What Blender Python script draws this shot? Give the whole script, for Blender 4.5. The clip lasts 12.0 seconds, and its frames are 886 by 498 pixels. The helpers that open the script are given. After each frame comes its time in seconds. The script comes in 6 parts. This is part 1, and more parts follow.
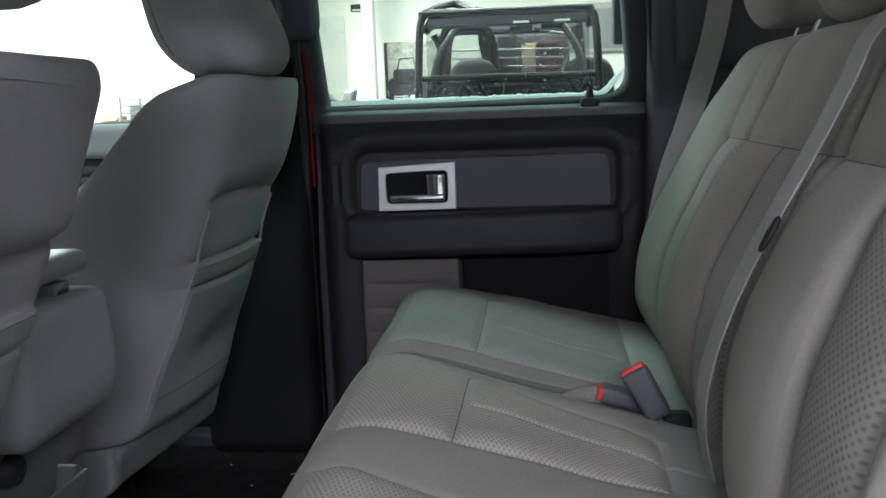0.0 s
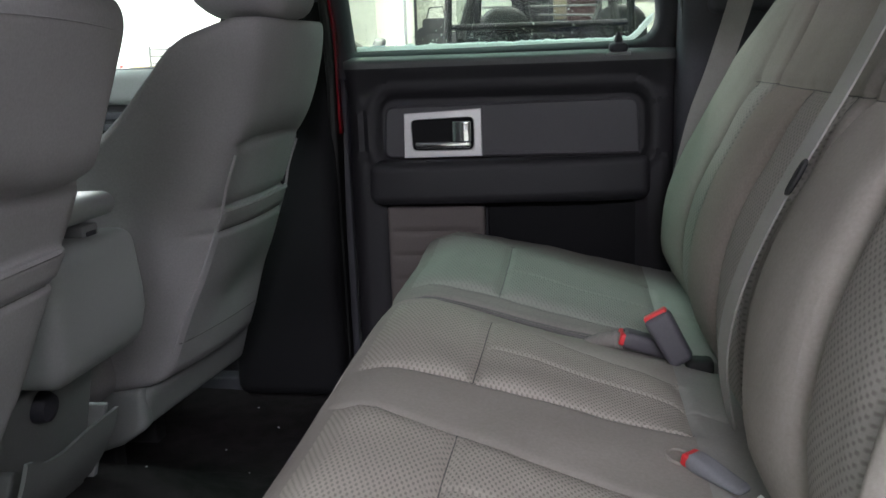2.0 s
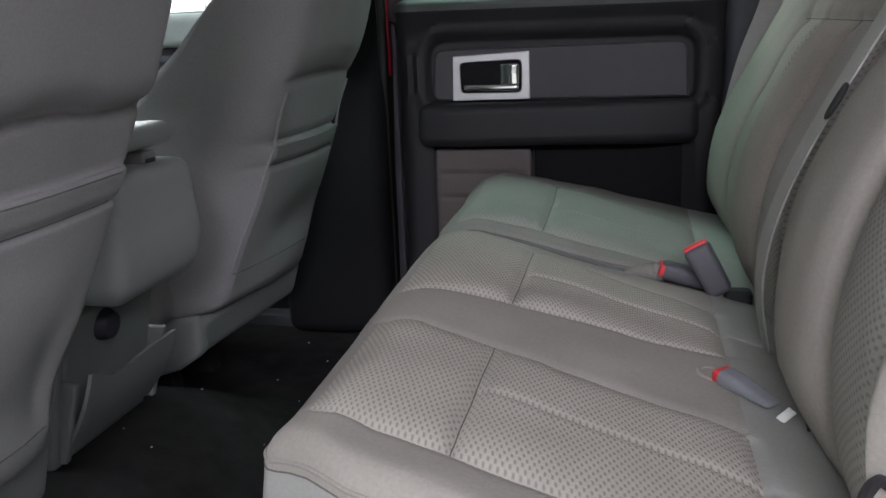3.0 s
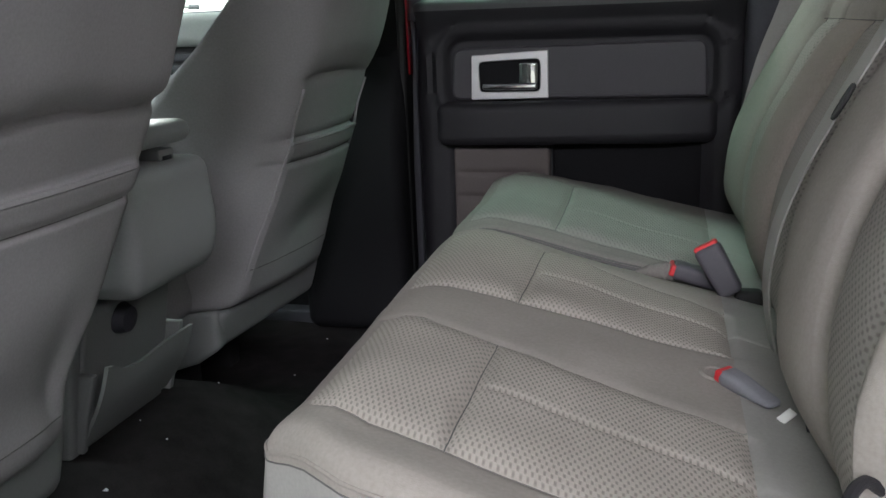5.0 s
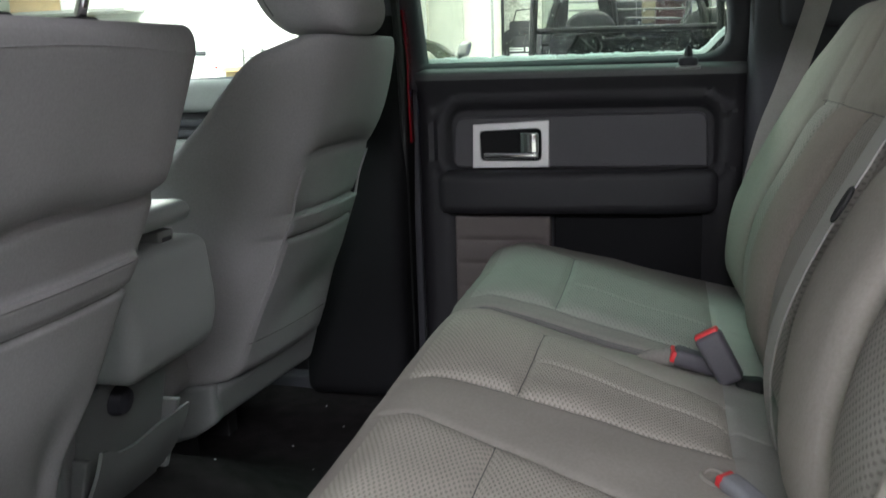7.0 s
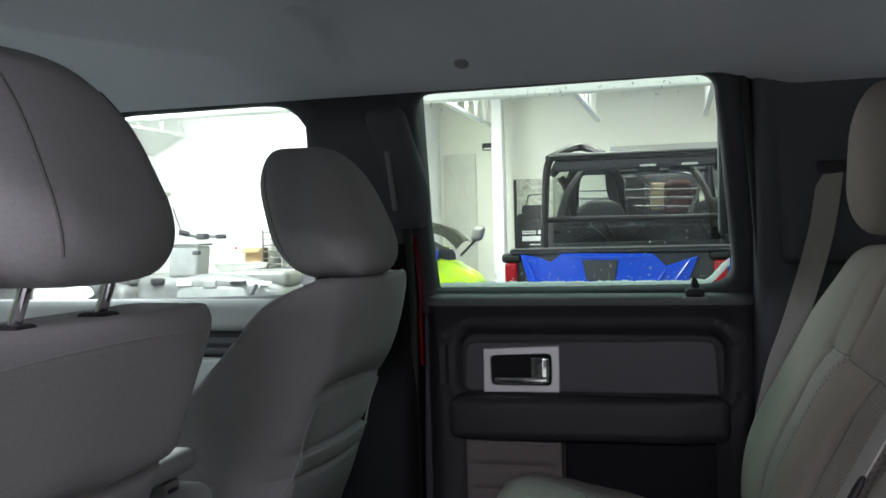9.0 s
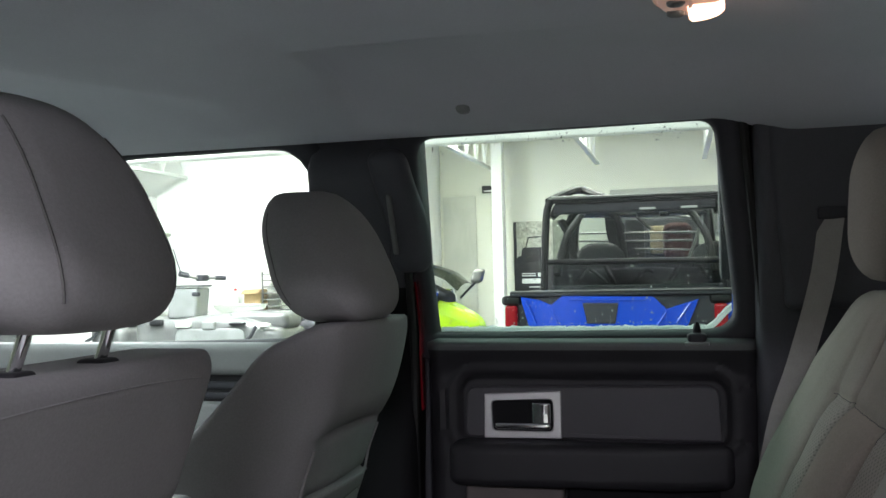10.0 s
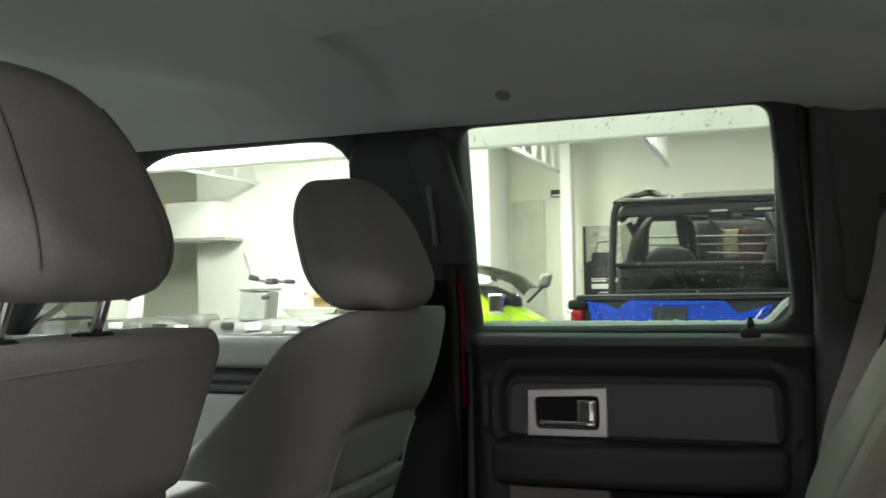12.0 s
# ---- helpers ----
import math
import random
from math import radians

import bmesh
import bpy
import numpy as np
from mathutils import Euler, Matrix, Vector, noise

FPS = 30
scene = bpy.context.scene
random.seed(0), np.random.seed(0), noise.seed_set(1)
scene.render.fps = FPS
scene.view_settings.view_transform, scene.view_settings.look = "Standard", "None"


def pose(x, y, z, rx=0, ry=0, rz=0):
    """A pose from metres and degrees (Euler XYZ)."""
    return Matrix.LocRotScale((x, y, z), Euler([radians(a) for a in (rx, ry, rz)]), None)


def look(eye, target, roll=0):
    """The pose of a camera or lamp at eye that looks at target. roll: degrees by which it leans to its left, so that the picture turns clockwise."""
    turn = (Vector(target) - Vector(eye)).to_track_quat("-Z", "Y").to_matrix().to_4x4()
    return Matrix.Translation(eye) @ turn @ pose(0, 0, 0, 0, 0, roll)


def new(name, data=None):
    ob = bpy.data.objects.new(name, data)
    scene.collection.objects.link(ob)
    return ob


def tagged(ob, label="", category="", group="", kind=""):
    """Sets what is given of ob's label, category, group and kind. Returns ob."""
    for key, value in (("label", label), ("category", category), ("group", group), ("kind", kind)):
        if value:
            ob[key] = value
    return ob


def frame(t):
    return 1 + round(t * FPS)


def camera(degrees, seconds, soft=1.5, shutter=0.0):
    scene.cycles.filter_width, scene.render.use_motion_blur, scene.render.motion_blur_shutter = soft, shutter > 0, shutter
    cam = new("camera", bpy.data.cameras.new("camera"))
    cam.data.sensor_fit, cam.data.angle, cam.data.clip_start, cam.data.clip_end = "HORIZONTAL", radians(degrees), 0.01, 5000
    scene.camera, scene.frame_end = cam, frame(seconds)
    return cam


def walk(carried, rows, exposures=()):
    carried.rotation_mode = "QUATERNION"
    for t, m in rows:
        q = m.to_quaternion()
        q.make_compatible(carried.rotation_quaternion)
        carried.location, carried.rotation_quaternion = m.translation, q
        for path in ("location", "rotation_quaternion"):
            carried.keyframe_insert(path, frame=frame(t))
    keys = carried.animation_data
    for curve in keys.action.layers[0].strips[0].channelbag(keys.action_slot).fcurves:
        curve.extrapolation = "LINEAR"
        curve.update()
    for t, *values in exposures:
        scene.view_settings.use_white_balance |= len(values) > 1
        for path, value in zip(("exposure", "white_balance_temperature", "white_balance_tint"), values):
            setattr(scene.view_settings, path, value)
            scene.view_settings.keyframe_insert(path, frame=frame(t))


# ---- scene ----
cam = camera(52.9, 12.0, shutter=0.3)
PATH = [
    (0, (0.364, 0.045, 0.848), (0.135, 2.006, 0.528), -2.1),
    (0.5, (0.357, 0.032, 0.85), (0.092, 1.981, 0.488), -2.0),
    (1, (0.358, 0.037, 0.849), (0.086, 1.983, 0.476), -2.1),
    (1.5, (0.362, 0.039, 0.842), (0.077, 1.98, 0.455), -2.1),
    (2, (0.372, 0.044, 0.836), (0.077, 1.977, 0.414), -2.1),
    (2.5, (0.378, 0.035, 0.819), (0.053, 1.95, 0.345), -2.2),
    (3, (0.389, 0.002, 0.797), (-0.019, 1.896, 0.298), -2.1),
    (5, (0.418, -0.002, 0.798), (-0.055, 1.876, 0.298), -2.1),
    (5.5, (0.418, 0.004, 0.8), (-0.055, 1.881, 0.299), -2.0),
    (6, (0.418, 0.011, 0.802), (-0.058, 1.888, 0.302), -1.9),
    (6.5, (0.417, 0.014, 0.822), (-0.064, 1.892, 0.33), -2.0),
    (7, (0.421, 0.019, 0.861), (-0.061, 1.915, 0.445), -1.8),
    (7.5, (0.434, 0.025, 0.905), (-0.053, 1.941, 0.598), -1.9),
    (9.5, (0.43, 0.021, 0.989), (-0.085, 1.953, 1.005), -1.3),
    (10, (0.428, 0.024, 0.989), (-0.082, 1.957, 1.042), -1.3),
    (10.5, (0.427, 0.022, 0.991), (-0.077, 1.956, 1.065), -1.3),
    (11, (0.426, 0.014, 0.994), (-0.071, 1.95, 1.081), -1.1),
    (11.5, (0.436, 0.021, 0.986), (-0.062, 1.956, 1.078), -1.1),
    (12, (0.482, 0.089, 0.954), (-0.187, 1.973, 1.028), -1.1),
]
walk(cam, [(t, look(eye, target, roll)) for t, eye, target, roll in PATH], exposures=[(0, 0.16, 5750, 8), (2.0, 0.24, 6050, 10), (3.0, 0.30, 6000, 11), (5.0, 0.32, 6100, 8), (7.0, 0.30, 6100, 6), (7.7, 0.02, 6150, 6), (9.3, -0.31, 5950, 13), (10.3, -0.31, 6150, 11), (11.0, -0.31, 6400, 9), (11.6, -0.33, 6500, 7), (12, -0.50, 6700, 5)])

# ---- world and lights ----
world = bpy.data.worlds.new("world")
scene.world = world
world.use_nodes = True
wn = world.node_tree.nodes
sky = wn.new("ShaderNodeTexSky")
sky.sky_type, sky.sun_disc = "NISHITA", False
sky.sun_elevation, sky.sun_rotation = radians(20), radians(60)
world.node_tree.links.new(sky.outputs[0], wn["Background"].inputs[0])
wn["Background"].inputs[1].default_value = 0.05


def area(name, place, target, size, power, color):
    data = bpy.data.lights.new(name, "AREA")
    data.shape, data.size, data.size_y = "RECTANGLE", size[0], size[1]
    data.energy, data.color = power, color
    ob = new(name, data)
    ob.matrix_world = look(place, target)
    return ob


GREENISH, NEUTRAL = (0.62, 1.0, 0.78), (1.0, 0.945, 1.0)
area("tube_light_far", (-0.6, 7.9, 2.60), (-0.6, 7.9, 0), (6.0, 0.30), 260, (1.0, 0.98, 0.86))
area("tube_light_front", (-4.0, 6.6, 2.60), (-4.0, 6.9, 0), (0.5, 4.0), 880, (1.0, 1.0, 0.95))
area("tube_light_aisle", (0.7, 3.05, 2.60), (0.7, 2.9, 0), (6.0, 0.6), 118, GREENISH)
area("tube_light_cross", (-0.5, 5.1, 2.60), (-0.5, 5.3, 0), (6.0, 0.3), 50, (1.0, 1.0, 0.92))
# Two unseen fills, added to light seat sides and cushions through the doorway.
area("fill_light_near", (0.9, -5.0, 2.60), (0.9, -4.3, 0), (2.2, 0.5), 250, NEUTRAL)
area("fill_light_door", (1.6, -2.0, 2.60), (1.6, -1.8, 0), (3.6, 0.3), 100, NEUTRAL)
area("tube_light_rear", (5.6, 1.5, 2.60), (5.4, 1.5, 0), (0.4, 5.0), 50, NEUTRAL)
# Unseen fill, added so that floor bounce brightens the front headliner.
area("fill_light_bay", (-2.6, 0.7, 2.60), (-2.6, 0.7, 0), (0.4, 5.0), 290, (0.90, 1.0, 0.95))


# ---- materials ----
def material(name, color, rough=0.6, metal=0.0, spread=0.12, scale=30.0, fine=300.0, bump=0.15, bump_scale=400.0, coat=0.0, spec=0.5, depth=0.001):
    """Painted, moulded or woven surface: base colour varied at two scales, with a fine relief."""
    m = bpy.data.materials.new(name)
    m.use_nodes = True
    n, l = m.node_tree.nodes, m.node_tree.links
    p = n["Principled BSDF"]
    p.inputs["Roughness"].default_value, p.inputs["Metallic"].default_value = rough, metal
    p.inputs["Specular IOR Level"].default_value, p.inputs["Coat Weight"].default_value = spec, coat
    tc = n.new("ShaderNodeTexCoord")
    big, small = n.new("ShaderNodeTexNoise"), n.new("ShaderNodeTexNoise")
    big.inputs["Scale"].default_value, small.inputs["Scale"].default_value = scale, fine
    big.inputs["Detail"].default_value = 4
    l.new(tc.outputs["Object"], big.inputs["Vector"])
    l.new(tc.outputs["Object"], small.inputs["Vector"])
    mix = n.new("ShaderNodeMath")
    mix.operation = "ADD"
    l.new(big.outputs["Fac"], mix.inputs[0])
    l.new(small.outputs["Fac"], mix.inputs[1])
    ramp = n.new("ShaderNodeMapRange")
    ramp.inputs["From Min"].default_value, ramp.inputs["From Max"].default_value = 0.6, 1.4
    ramp.inputs["To Min"].default_value, ramp.inputs["To Max"].default_value = 1 - spread, 1 + spread
    l.new(mix.outputs[0], ramp.inputs["Value"])
    mul = n.new("ShaderNodeVectorMath")
    mul.operation = "SCALE"
    mul.inputs[0].default_value = color
    l.new(ramp.outputs[0], mul.inputs["Scale"])
    l.new(mul.outputs[0], p.inputs["Base Color"])
    rr = n.new("ShaderNodeMapRange")
    rr.inputs["To Min"].default_value, rr.inputs["To Max"].default_value = max(0.02, rough - 0.08), min(1, rough + 0.08)
    l.new(big.outputs["Fac"], rr.inputs["Value"])
    l.new(rr.outputs[0], p.inputs["Roughness"])
    if bump:
        grain = n.new("ShaderNodeTexNoise")
        grain.inputs["Scale"].default_value, grain.inputs["Detail"].default_value = bump_scale, 3
        l.new(tc.outputs["Object"], grain.inputs["Vector"])
        b = n.new("ShaderNodeBump")
        b.inputs["Strength"].default_value, b.inputs["Distance"].default_value = bump, depth
        l.new(grain.outputs["Fac"], b.inputs["Height"])
        l.new(b.outputs[0], p.inputs["Normal"])
    return m


def knit(name, color, dark, pitch_u=0.0088, pitch_v=0.0034, amount=0.42, sharp=1.2):
    """Seat cloth with staggered sunken dots, laid out in metres by the UV map."""
    m = material(name, color, rough=0.95, spread=0.08, scale=14, fine=500, bump=0, spec=0.2)
    n, l = m.node_tree.nodes, m.node_tree.links
    p = n["Principled BSDF"]
    base = p.inputs["Base Color"].links[0].from_socket
    uv = n.new("ShaderNodeUVMap")
    warp = n.new("ShaderNodeTexNoise")
    warp.inputs["Scale"].default_value = 60
    l.new(uv.outputs[0], warp.inputs["Vector"])
    off = n.new("ShaderNodeVectorMath")
    off.operation = "MULTIPLY_ADD"
    off.inputs[1].default_value = (0.002, 0.002, 0)
    l.new(warp.outputs["Color"], off.inputs[0])
    l.new(uv.outputs[0], off.inputs[2])
    sep = n.new("ShaderNodeSeparateXYZ")
    l.new(off.outputs[0], sep.inputs[0])
    waves = []
    for i, pitch in enumerate((pitch_u, pitch_v)):
        k, c = n.new("ShaderNodeMath"), n.new("ShaderNodeMath")
        k.operation, c.operation = "MULTIPLY", "COSINE"
        k.inputs[1].default_value = math.pi / pitch
        l.new(sep.outputs[i], k.inputs[0])
        l.new(k.outputs[0], c.inputs[0])
        waves.append(c)
    prod, clip, powr = n.new("ShaderNodeMath"), n.new("ShaderNodeMath"), n.new("ShaderNodeMath")
    prod.operation, clip.operation, powr.operation = "MULTIPLY", "MAXIMUM", "POWER"
    l.new(waves[0].outputs[0], prod.inputs[0])
    l.new(waves[1].outputs[0], prod.inputs[1])
    l.new(prod.outputs[0], clip.inputs[0])
    clip.inputs[1].default_value = 0
    l.new(clip.outputs[0], powr.inputs[0])
    powr.inputs[1].default_value = sharp
    fade = n.new("ShaderNodeMath")
    fade.operation = "MULTIPLY"
    fade.inputs[1].default_value = amount
    l.new(powr.outputs[0], fade.inputs[0])
    mix = n.new("ShaderNodeMix")
    mix.data_type = "RGBA"
    l.new(fade.outputs[0], mix.inputs["Factor"])
    l.new(base, mix.inputs["A"])
    mix.inputs["B"].default_value = (*dark, 1)
    l.new(mix.outputs["Result"], p.inputs["Base Color"])
    b = n.new("ShaderNodeBump")
    b.invert = True
    b.inputs["Strength"].default_value, b.inputs["Distance"].default_value = 0.5, 0.0013
    l.new(powr.outputs[0], b.inputs["Height"])
    l.new(b.outputs[0], p.inputs["Normal"])
    return m


def glass(name, tint=(1, 1, 1), gloss=0.05, ior=1.35):
    m = bpy.data.materials.new(name)
    m.use_nodes = True
    n, l = m.node_tree.nodes, m.node_tree.links
    n.remove(n["Principled BSDF"])
    clear, shine, mix, fr = n.new("ShaderNodeBsdfTransparent"), n.new("ShaderNodeBsdfGlossy"), n.new("ShaderNodeMixShader"), n.new("ShaderNodeFresnel")
    clear.inputs[0].default_value = (*tint, 1)
    shine.inputs["Roughness"].default_value = gloss
    fr.inputs["IOR"].default_value = ior
    l.new(fr.outputs[0], mix.inputs[0])
    l.new(clear.outputs[0], mix.inputs[1])
    l.new(shine.outputs[0], mix.inputs[2])
    l.new(mix.outputs[0], n["Material Output"].inputs["Surface"])
    return m


def dusty(name, tint, dust, amount):
    """Smoked screen with a film of dried dust and drip marks."""
    m = glass(name, tint, 0.05, 1.06)
    n, l = m.node_tree.nodes, m.node_tree.links
    film, mix, tc, spots, ramp = n.new("ShaderNodeBsdfDiffuse"), n.new("ShaderNodeMixShader"), n.new("ShaderNodeTexCoord"), n.new("ShaderNodeTexNoise"), n.new("ShaderNodeMapRange")
    film.inputs[0].default_value = (*dust, 1)
    spots.inputs["Scale"].default_value, spots.inputs["Detail"].default_value = 14, 6
    ramp.inputs["From Min"].default_value, ramp.inputs["From Max"].default_value = 0.35, 0.75
    ramp.inputs["To Min"].default_value, ramp.inputs["To Max"].default_value = amount * 0.4, amount * 1.6
    l.new(tc.outputs["Object"], spots.inputs["Vector"])
    l.new(spots.outputs["Fac"], ramp.inputs["Value"])
    l.new(ramp.outputs[0], mix.inputs[0])
    l.new(n["Material Output"].inputs["Surface"].links[0].from_socket, mix.inputs[1])
    l.new(film.outputs[0], mix.inputs[2])
    l.new(mix.outputs[0], n["Material Output"].inputs["Surface"])
    return m


def glow(name, color, strength):
    m = bpy.data.materials.new(name)
    m.use_nodes = True
    p = m.node_tree.nodes["Principled BSDF"]
    p.inputs["Base Color"].default_value = (*color, 1)
    p.inputs["Emission Color"].default_value = (*color, 1)
    p.inputs["Emission Strength"].default_value = strength
    return m


CLOTH = material("grey_cloth", (0.298, 0.271, 0.244), 0.95, spread=0.12, scale=9, fine=260, bump=0.35, bump_scale=900, spec=0.2)
CLOTH_KNIT = knit("knit_cloth", (0.385, 0.352, 0.310), (0.095, 0.087, 0.077), 0.0066, 0.0031, 0.50, 0.75)
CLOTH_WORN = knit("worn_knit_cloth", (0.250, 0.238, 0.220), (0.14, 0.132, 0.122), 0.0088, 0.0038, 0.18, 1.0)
CLOTH_RIB = knit("back_knit_cloth", (0.325, 0.300, 0.276), (0.13, 0.122, 0.113), 0.0060, 0.0040, 0.6, 1.0)
CLOTH_SOILED = material("soiled_cloth", (0.285, 0.248, 0.222), 0.95, spread=0.14, scale=7, fine=260, bump=0.35, bump_scale=900, spec=0.2)
# Soiled far cushion cloth, toned down further for shade in the cushion gap.
CLOTH_DULL_SHADED = material("dull_shaded_cloth", (0.215, 0.198, 0.182), 0.95, spread=0.14, scale=8, fine=260, bump=0.35, bump_scale=900, spec=0.2)
CLOTH_PALE = material("pale_cloth", (0.315, 0.305, 0.285), 0.95, spread=0.08, scale=12, fine=260, bump=0.3, bump_scale=900, spec=0.2)
CLOTH_FRONT = material("front_seat_cloth", (0.285, 0.273, 0.275), 0.95, spread=0.11, scale=7, fine=300, bump=0.35, bump_scale=900, spec=0.2)
PIPING = material("dark_thread", (0.13, 0.125, 0.12), 0.9, spec=0.2)
VINYL = material("grey_vinyl", (0.30, 0.31, 0.30), 0.5, spread=0.06, scale=8, bump=0.3, bump_scale=1400)
PLASTIC_GREY = material("grey_plastic", (0.21, 0.215, 0.21), 0.55, spread=0.08, scale=10, bump=0.25, bump_scale=1200)
PLASTIC_DARK = material("charcoal_plastic", (0.022, 0.021, 0.024), 0.60, spread=0.15, scale=12, bump=0.35, bump_scale=1300, spec=0.4)
PLASTIC_BLACK = material("black_plastic", (0.042, 0.042, 0.050), 0.6, spread=0.15, scale=12, bump=0.3, bump_scale=1300, spec=0.35)
PILLAR_TRIM = material("pillar_plastic", (0.075, 0.076, 0.086), 0.65, spread=0.12, scale=10, bump=0.3, bump_scale=1300, spec=0.35)
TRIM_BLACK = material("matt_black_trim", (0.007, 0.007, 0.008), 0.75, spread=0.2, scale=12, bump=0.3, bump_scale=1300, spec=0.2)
SHELL_GREY = material("seat_shield_plastic", (0.10, 0.10, 0.104), 0.55, spread=0.1, scale=10, bump=0.25, bump_scale=1200)
TRIM_GREY = material("door_insert", (0.054, 0.051, 0.056), 0.6, spread=0.1, scale=15, bump=0.3, bump_scale=1500)
PAD_GREY = material("door_pad", (0.125, 0.106, 0.100), 0.75, spread=0.1, scale=15, bump=0.3, bump_scale=900)
# Door plastic made paler: window light on the sill is in the colour.
SILL_LIT = material("lit_sill_plastic", (0.085, 0.088, 0.088), 0.42, spread=0.12, scale=10, bump=0.25, bump_scale=1300)
RUBBER = material("black_rubber", (0.012, 0.012, 0.012), 0.7, bump=0.1)
CARPET = material("black_carpet", (0.024, 0.022, 0.022), 1.0, spread=0.5, scale=25, fine=700, bump=0.9, bump_scale=900, spec=0.05, depth=0.003)
HEADLINER = material("headliner_cloth", (0.58, 0.59, 0.63), 0.95, spread=0.06, scale=5, bump=0.3, bump_scale=800, spec=0.1)
CHROME = material("chrome", (0.75, 0.75, 0.76), 0.08, 1.0, spread=0.03, bump=0)
SATIN = material("satin_silver", (0.62, 0.61, 0.61), 0.42, 0.55, spread=0.05, bump=0.1)
BELT = material("belt_webbing", (0.35, 0.335, 0.315), 0.8, spread=0.08, scale=40, bump=0.5, bump_scale=700)
BUCKLE_PALE = material("pale_buckle_shell", (0.20, 0.20, 0.22), 0.5, spread=0.1, bump=0.3, bump_scale=1200)
BUCKLE = material("buckle_shell", (0.085, 0.08, 0.092), 0.5, spread=0.1, bump=0.3, bump_scale=1200)
RED_PART = material("red_plastic", (0.62, 0.035, 0.04), 0.4, bump=0)
RED_PAINT = material("red_car_paint", (0.17, 0.003, 0.009), 0.25, spread=0.05, bump=0, coat=0.8)
SNOW = material("wet_snow", (0.82, 0.84, 0.85), 0.8, spread=0.05, bump=0.5, bump_scale=120, depth=0.004)
DROPS = material("water_drop", (0.30, 0.32, 0.30), 0.1, bump=0)
sn, sl = SNOW.node_tree.nodes, SNOW.node_tree.links
through_light, snow_mix = sn.new("ShaderNodeBsdfTranslucent"), sn.new("ShaderNodeMixShader")
through_light.inputs[0].default_value, snow_mix.inputs[0].default_value = (0.95, 0.93, 0.95, 1), 0.6
sl.new(sn["Principled BSDF"].outputs[0], snow_mix.inputs[1])
sl.new(through_light.outputs[0], snow_mix.inputs[2])
sl.new(snow_mix.outputs[0], sn["Material Output"].inputs["Surface"])
GLASS = glass("window_glass", (0.93, 0.97, 0.94))
LENS = glow("lamp_lens", (1.0, 0.60, 0.38), 5.0)
LAMP_BODY = glow("lamp_housing", (0.66, 0.40, 0.30), 0.32)
WALL_PAINT = material("painted_wall", (0.66, 0.67, 0.58), 0.75, spread=0.04, scale=1.2, fine=40, bump=0.2, bump_scale=60)
HAZE_GREY = material("hazy_wall_grey", (0.50, 0.51, 0.45), 0.6, spread=0.15, scale=4, fine=30, bump=0.1)
WHITE_PAINT = material("white_paint", (0.80, 0.81, 0.77), 0.5, spread=0.03, scale=3, bump=0.1)
CONCRETE = material("concrete_floor", (0.35, 0.35, 0.345), 0.5, spread=0.2, scale=2, fine=60, bump=0.2, bump_scale=80)
STEEL = material("galvanised_steel", (0.55, 0.55, 0.52), 0.4, 0.6, spread=0.1, bump=0.1)
BLUE_PAINT = material("blue_body_panel", (0.012, 0.075, 0.62), 0.25, spread=0.06, bump=0, coat=0.6)
LIME = material("lime_body_panel", (0.50, 0.78, 0.015), 0.25, spread=0.05, bump=0, coat=0.6)
DARK_STEEL = material("dull_dark_steel", (0.22, 0.22, 0.21), 0.45, 0.5, spread=0.15, bump=0.1)
PALE_GREY = material("pale_grey_plastic", (0.24, 0.245, 0.245), 0.4, spread=0.3, scale=9, bump=0.05)
PAN_GREY = material("weathered_pan_plastic", (0.15, 0.15, 0.15), 0.35, spread=0.6, scale=6, bump=0.05)
CAGE = material("black_steel_tube", (0.007, 0.0075, 0.008), 0.45, spread=0.25, bump=0.05, spec=0.3)
TAIL_RED = material("tail_lamp_red", (0.30, 0.008, 0.014), 0.25, bump=0)
BOARD_GREY = material("grey_board", (0.34, 0.35, 0.32), 0.6, spread=0.08, scale=6)
SMOKE = dusty("smoked_screen", (0.74, 0.77, 0.75), (0.55, 0.58, 0.54), 0.006)
SCREEN_DARK = glass("dark_screen", (0.60, 0.63, 0.64), 0.05, 1.06)
SHIELD = glass("dark_windshield", (0.13, 0.145, 0.12), 0.06, 1.45)
CARDBOARD = material("cardboard", (0.45, 0.32, 0.17), 0.85, spread=0.1, scale=6)
POSTER_SKY = material("poster_print_grey", (0.36, 0.37, 0.31), 0.5, spread=0.55, scale=7, fine=30, bump=0)
POSTER_DARK = material("poster_print_black", (0.02, 0.02, 0.022), 0.5, spread=0.4, scale=12, bump=0)
POSTER_INK = material("poster_print_white", (0.75, 0.76, 0.72), 0.5, bump=0)
TAN = material("tan_vinyl", (0.26, 0.21, 0.13), 0.6, spread=0.15)
BROWN = material("dark_red_vinyl", (0.055, 0.014, 0.014), 0.6)


# ---- mesh builders ----
def thing(name, label, category, group="", kind="", at=(0, 0, 0)):
    ob = new(name)
    ob.location = at
    return tagged(ob, label, category, group, kind)


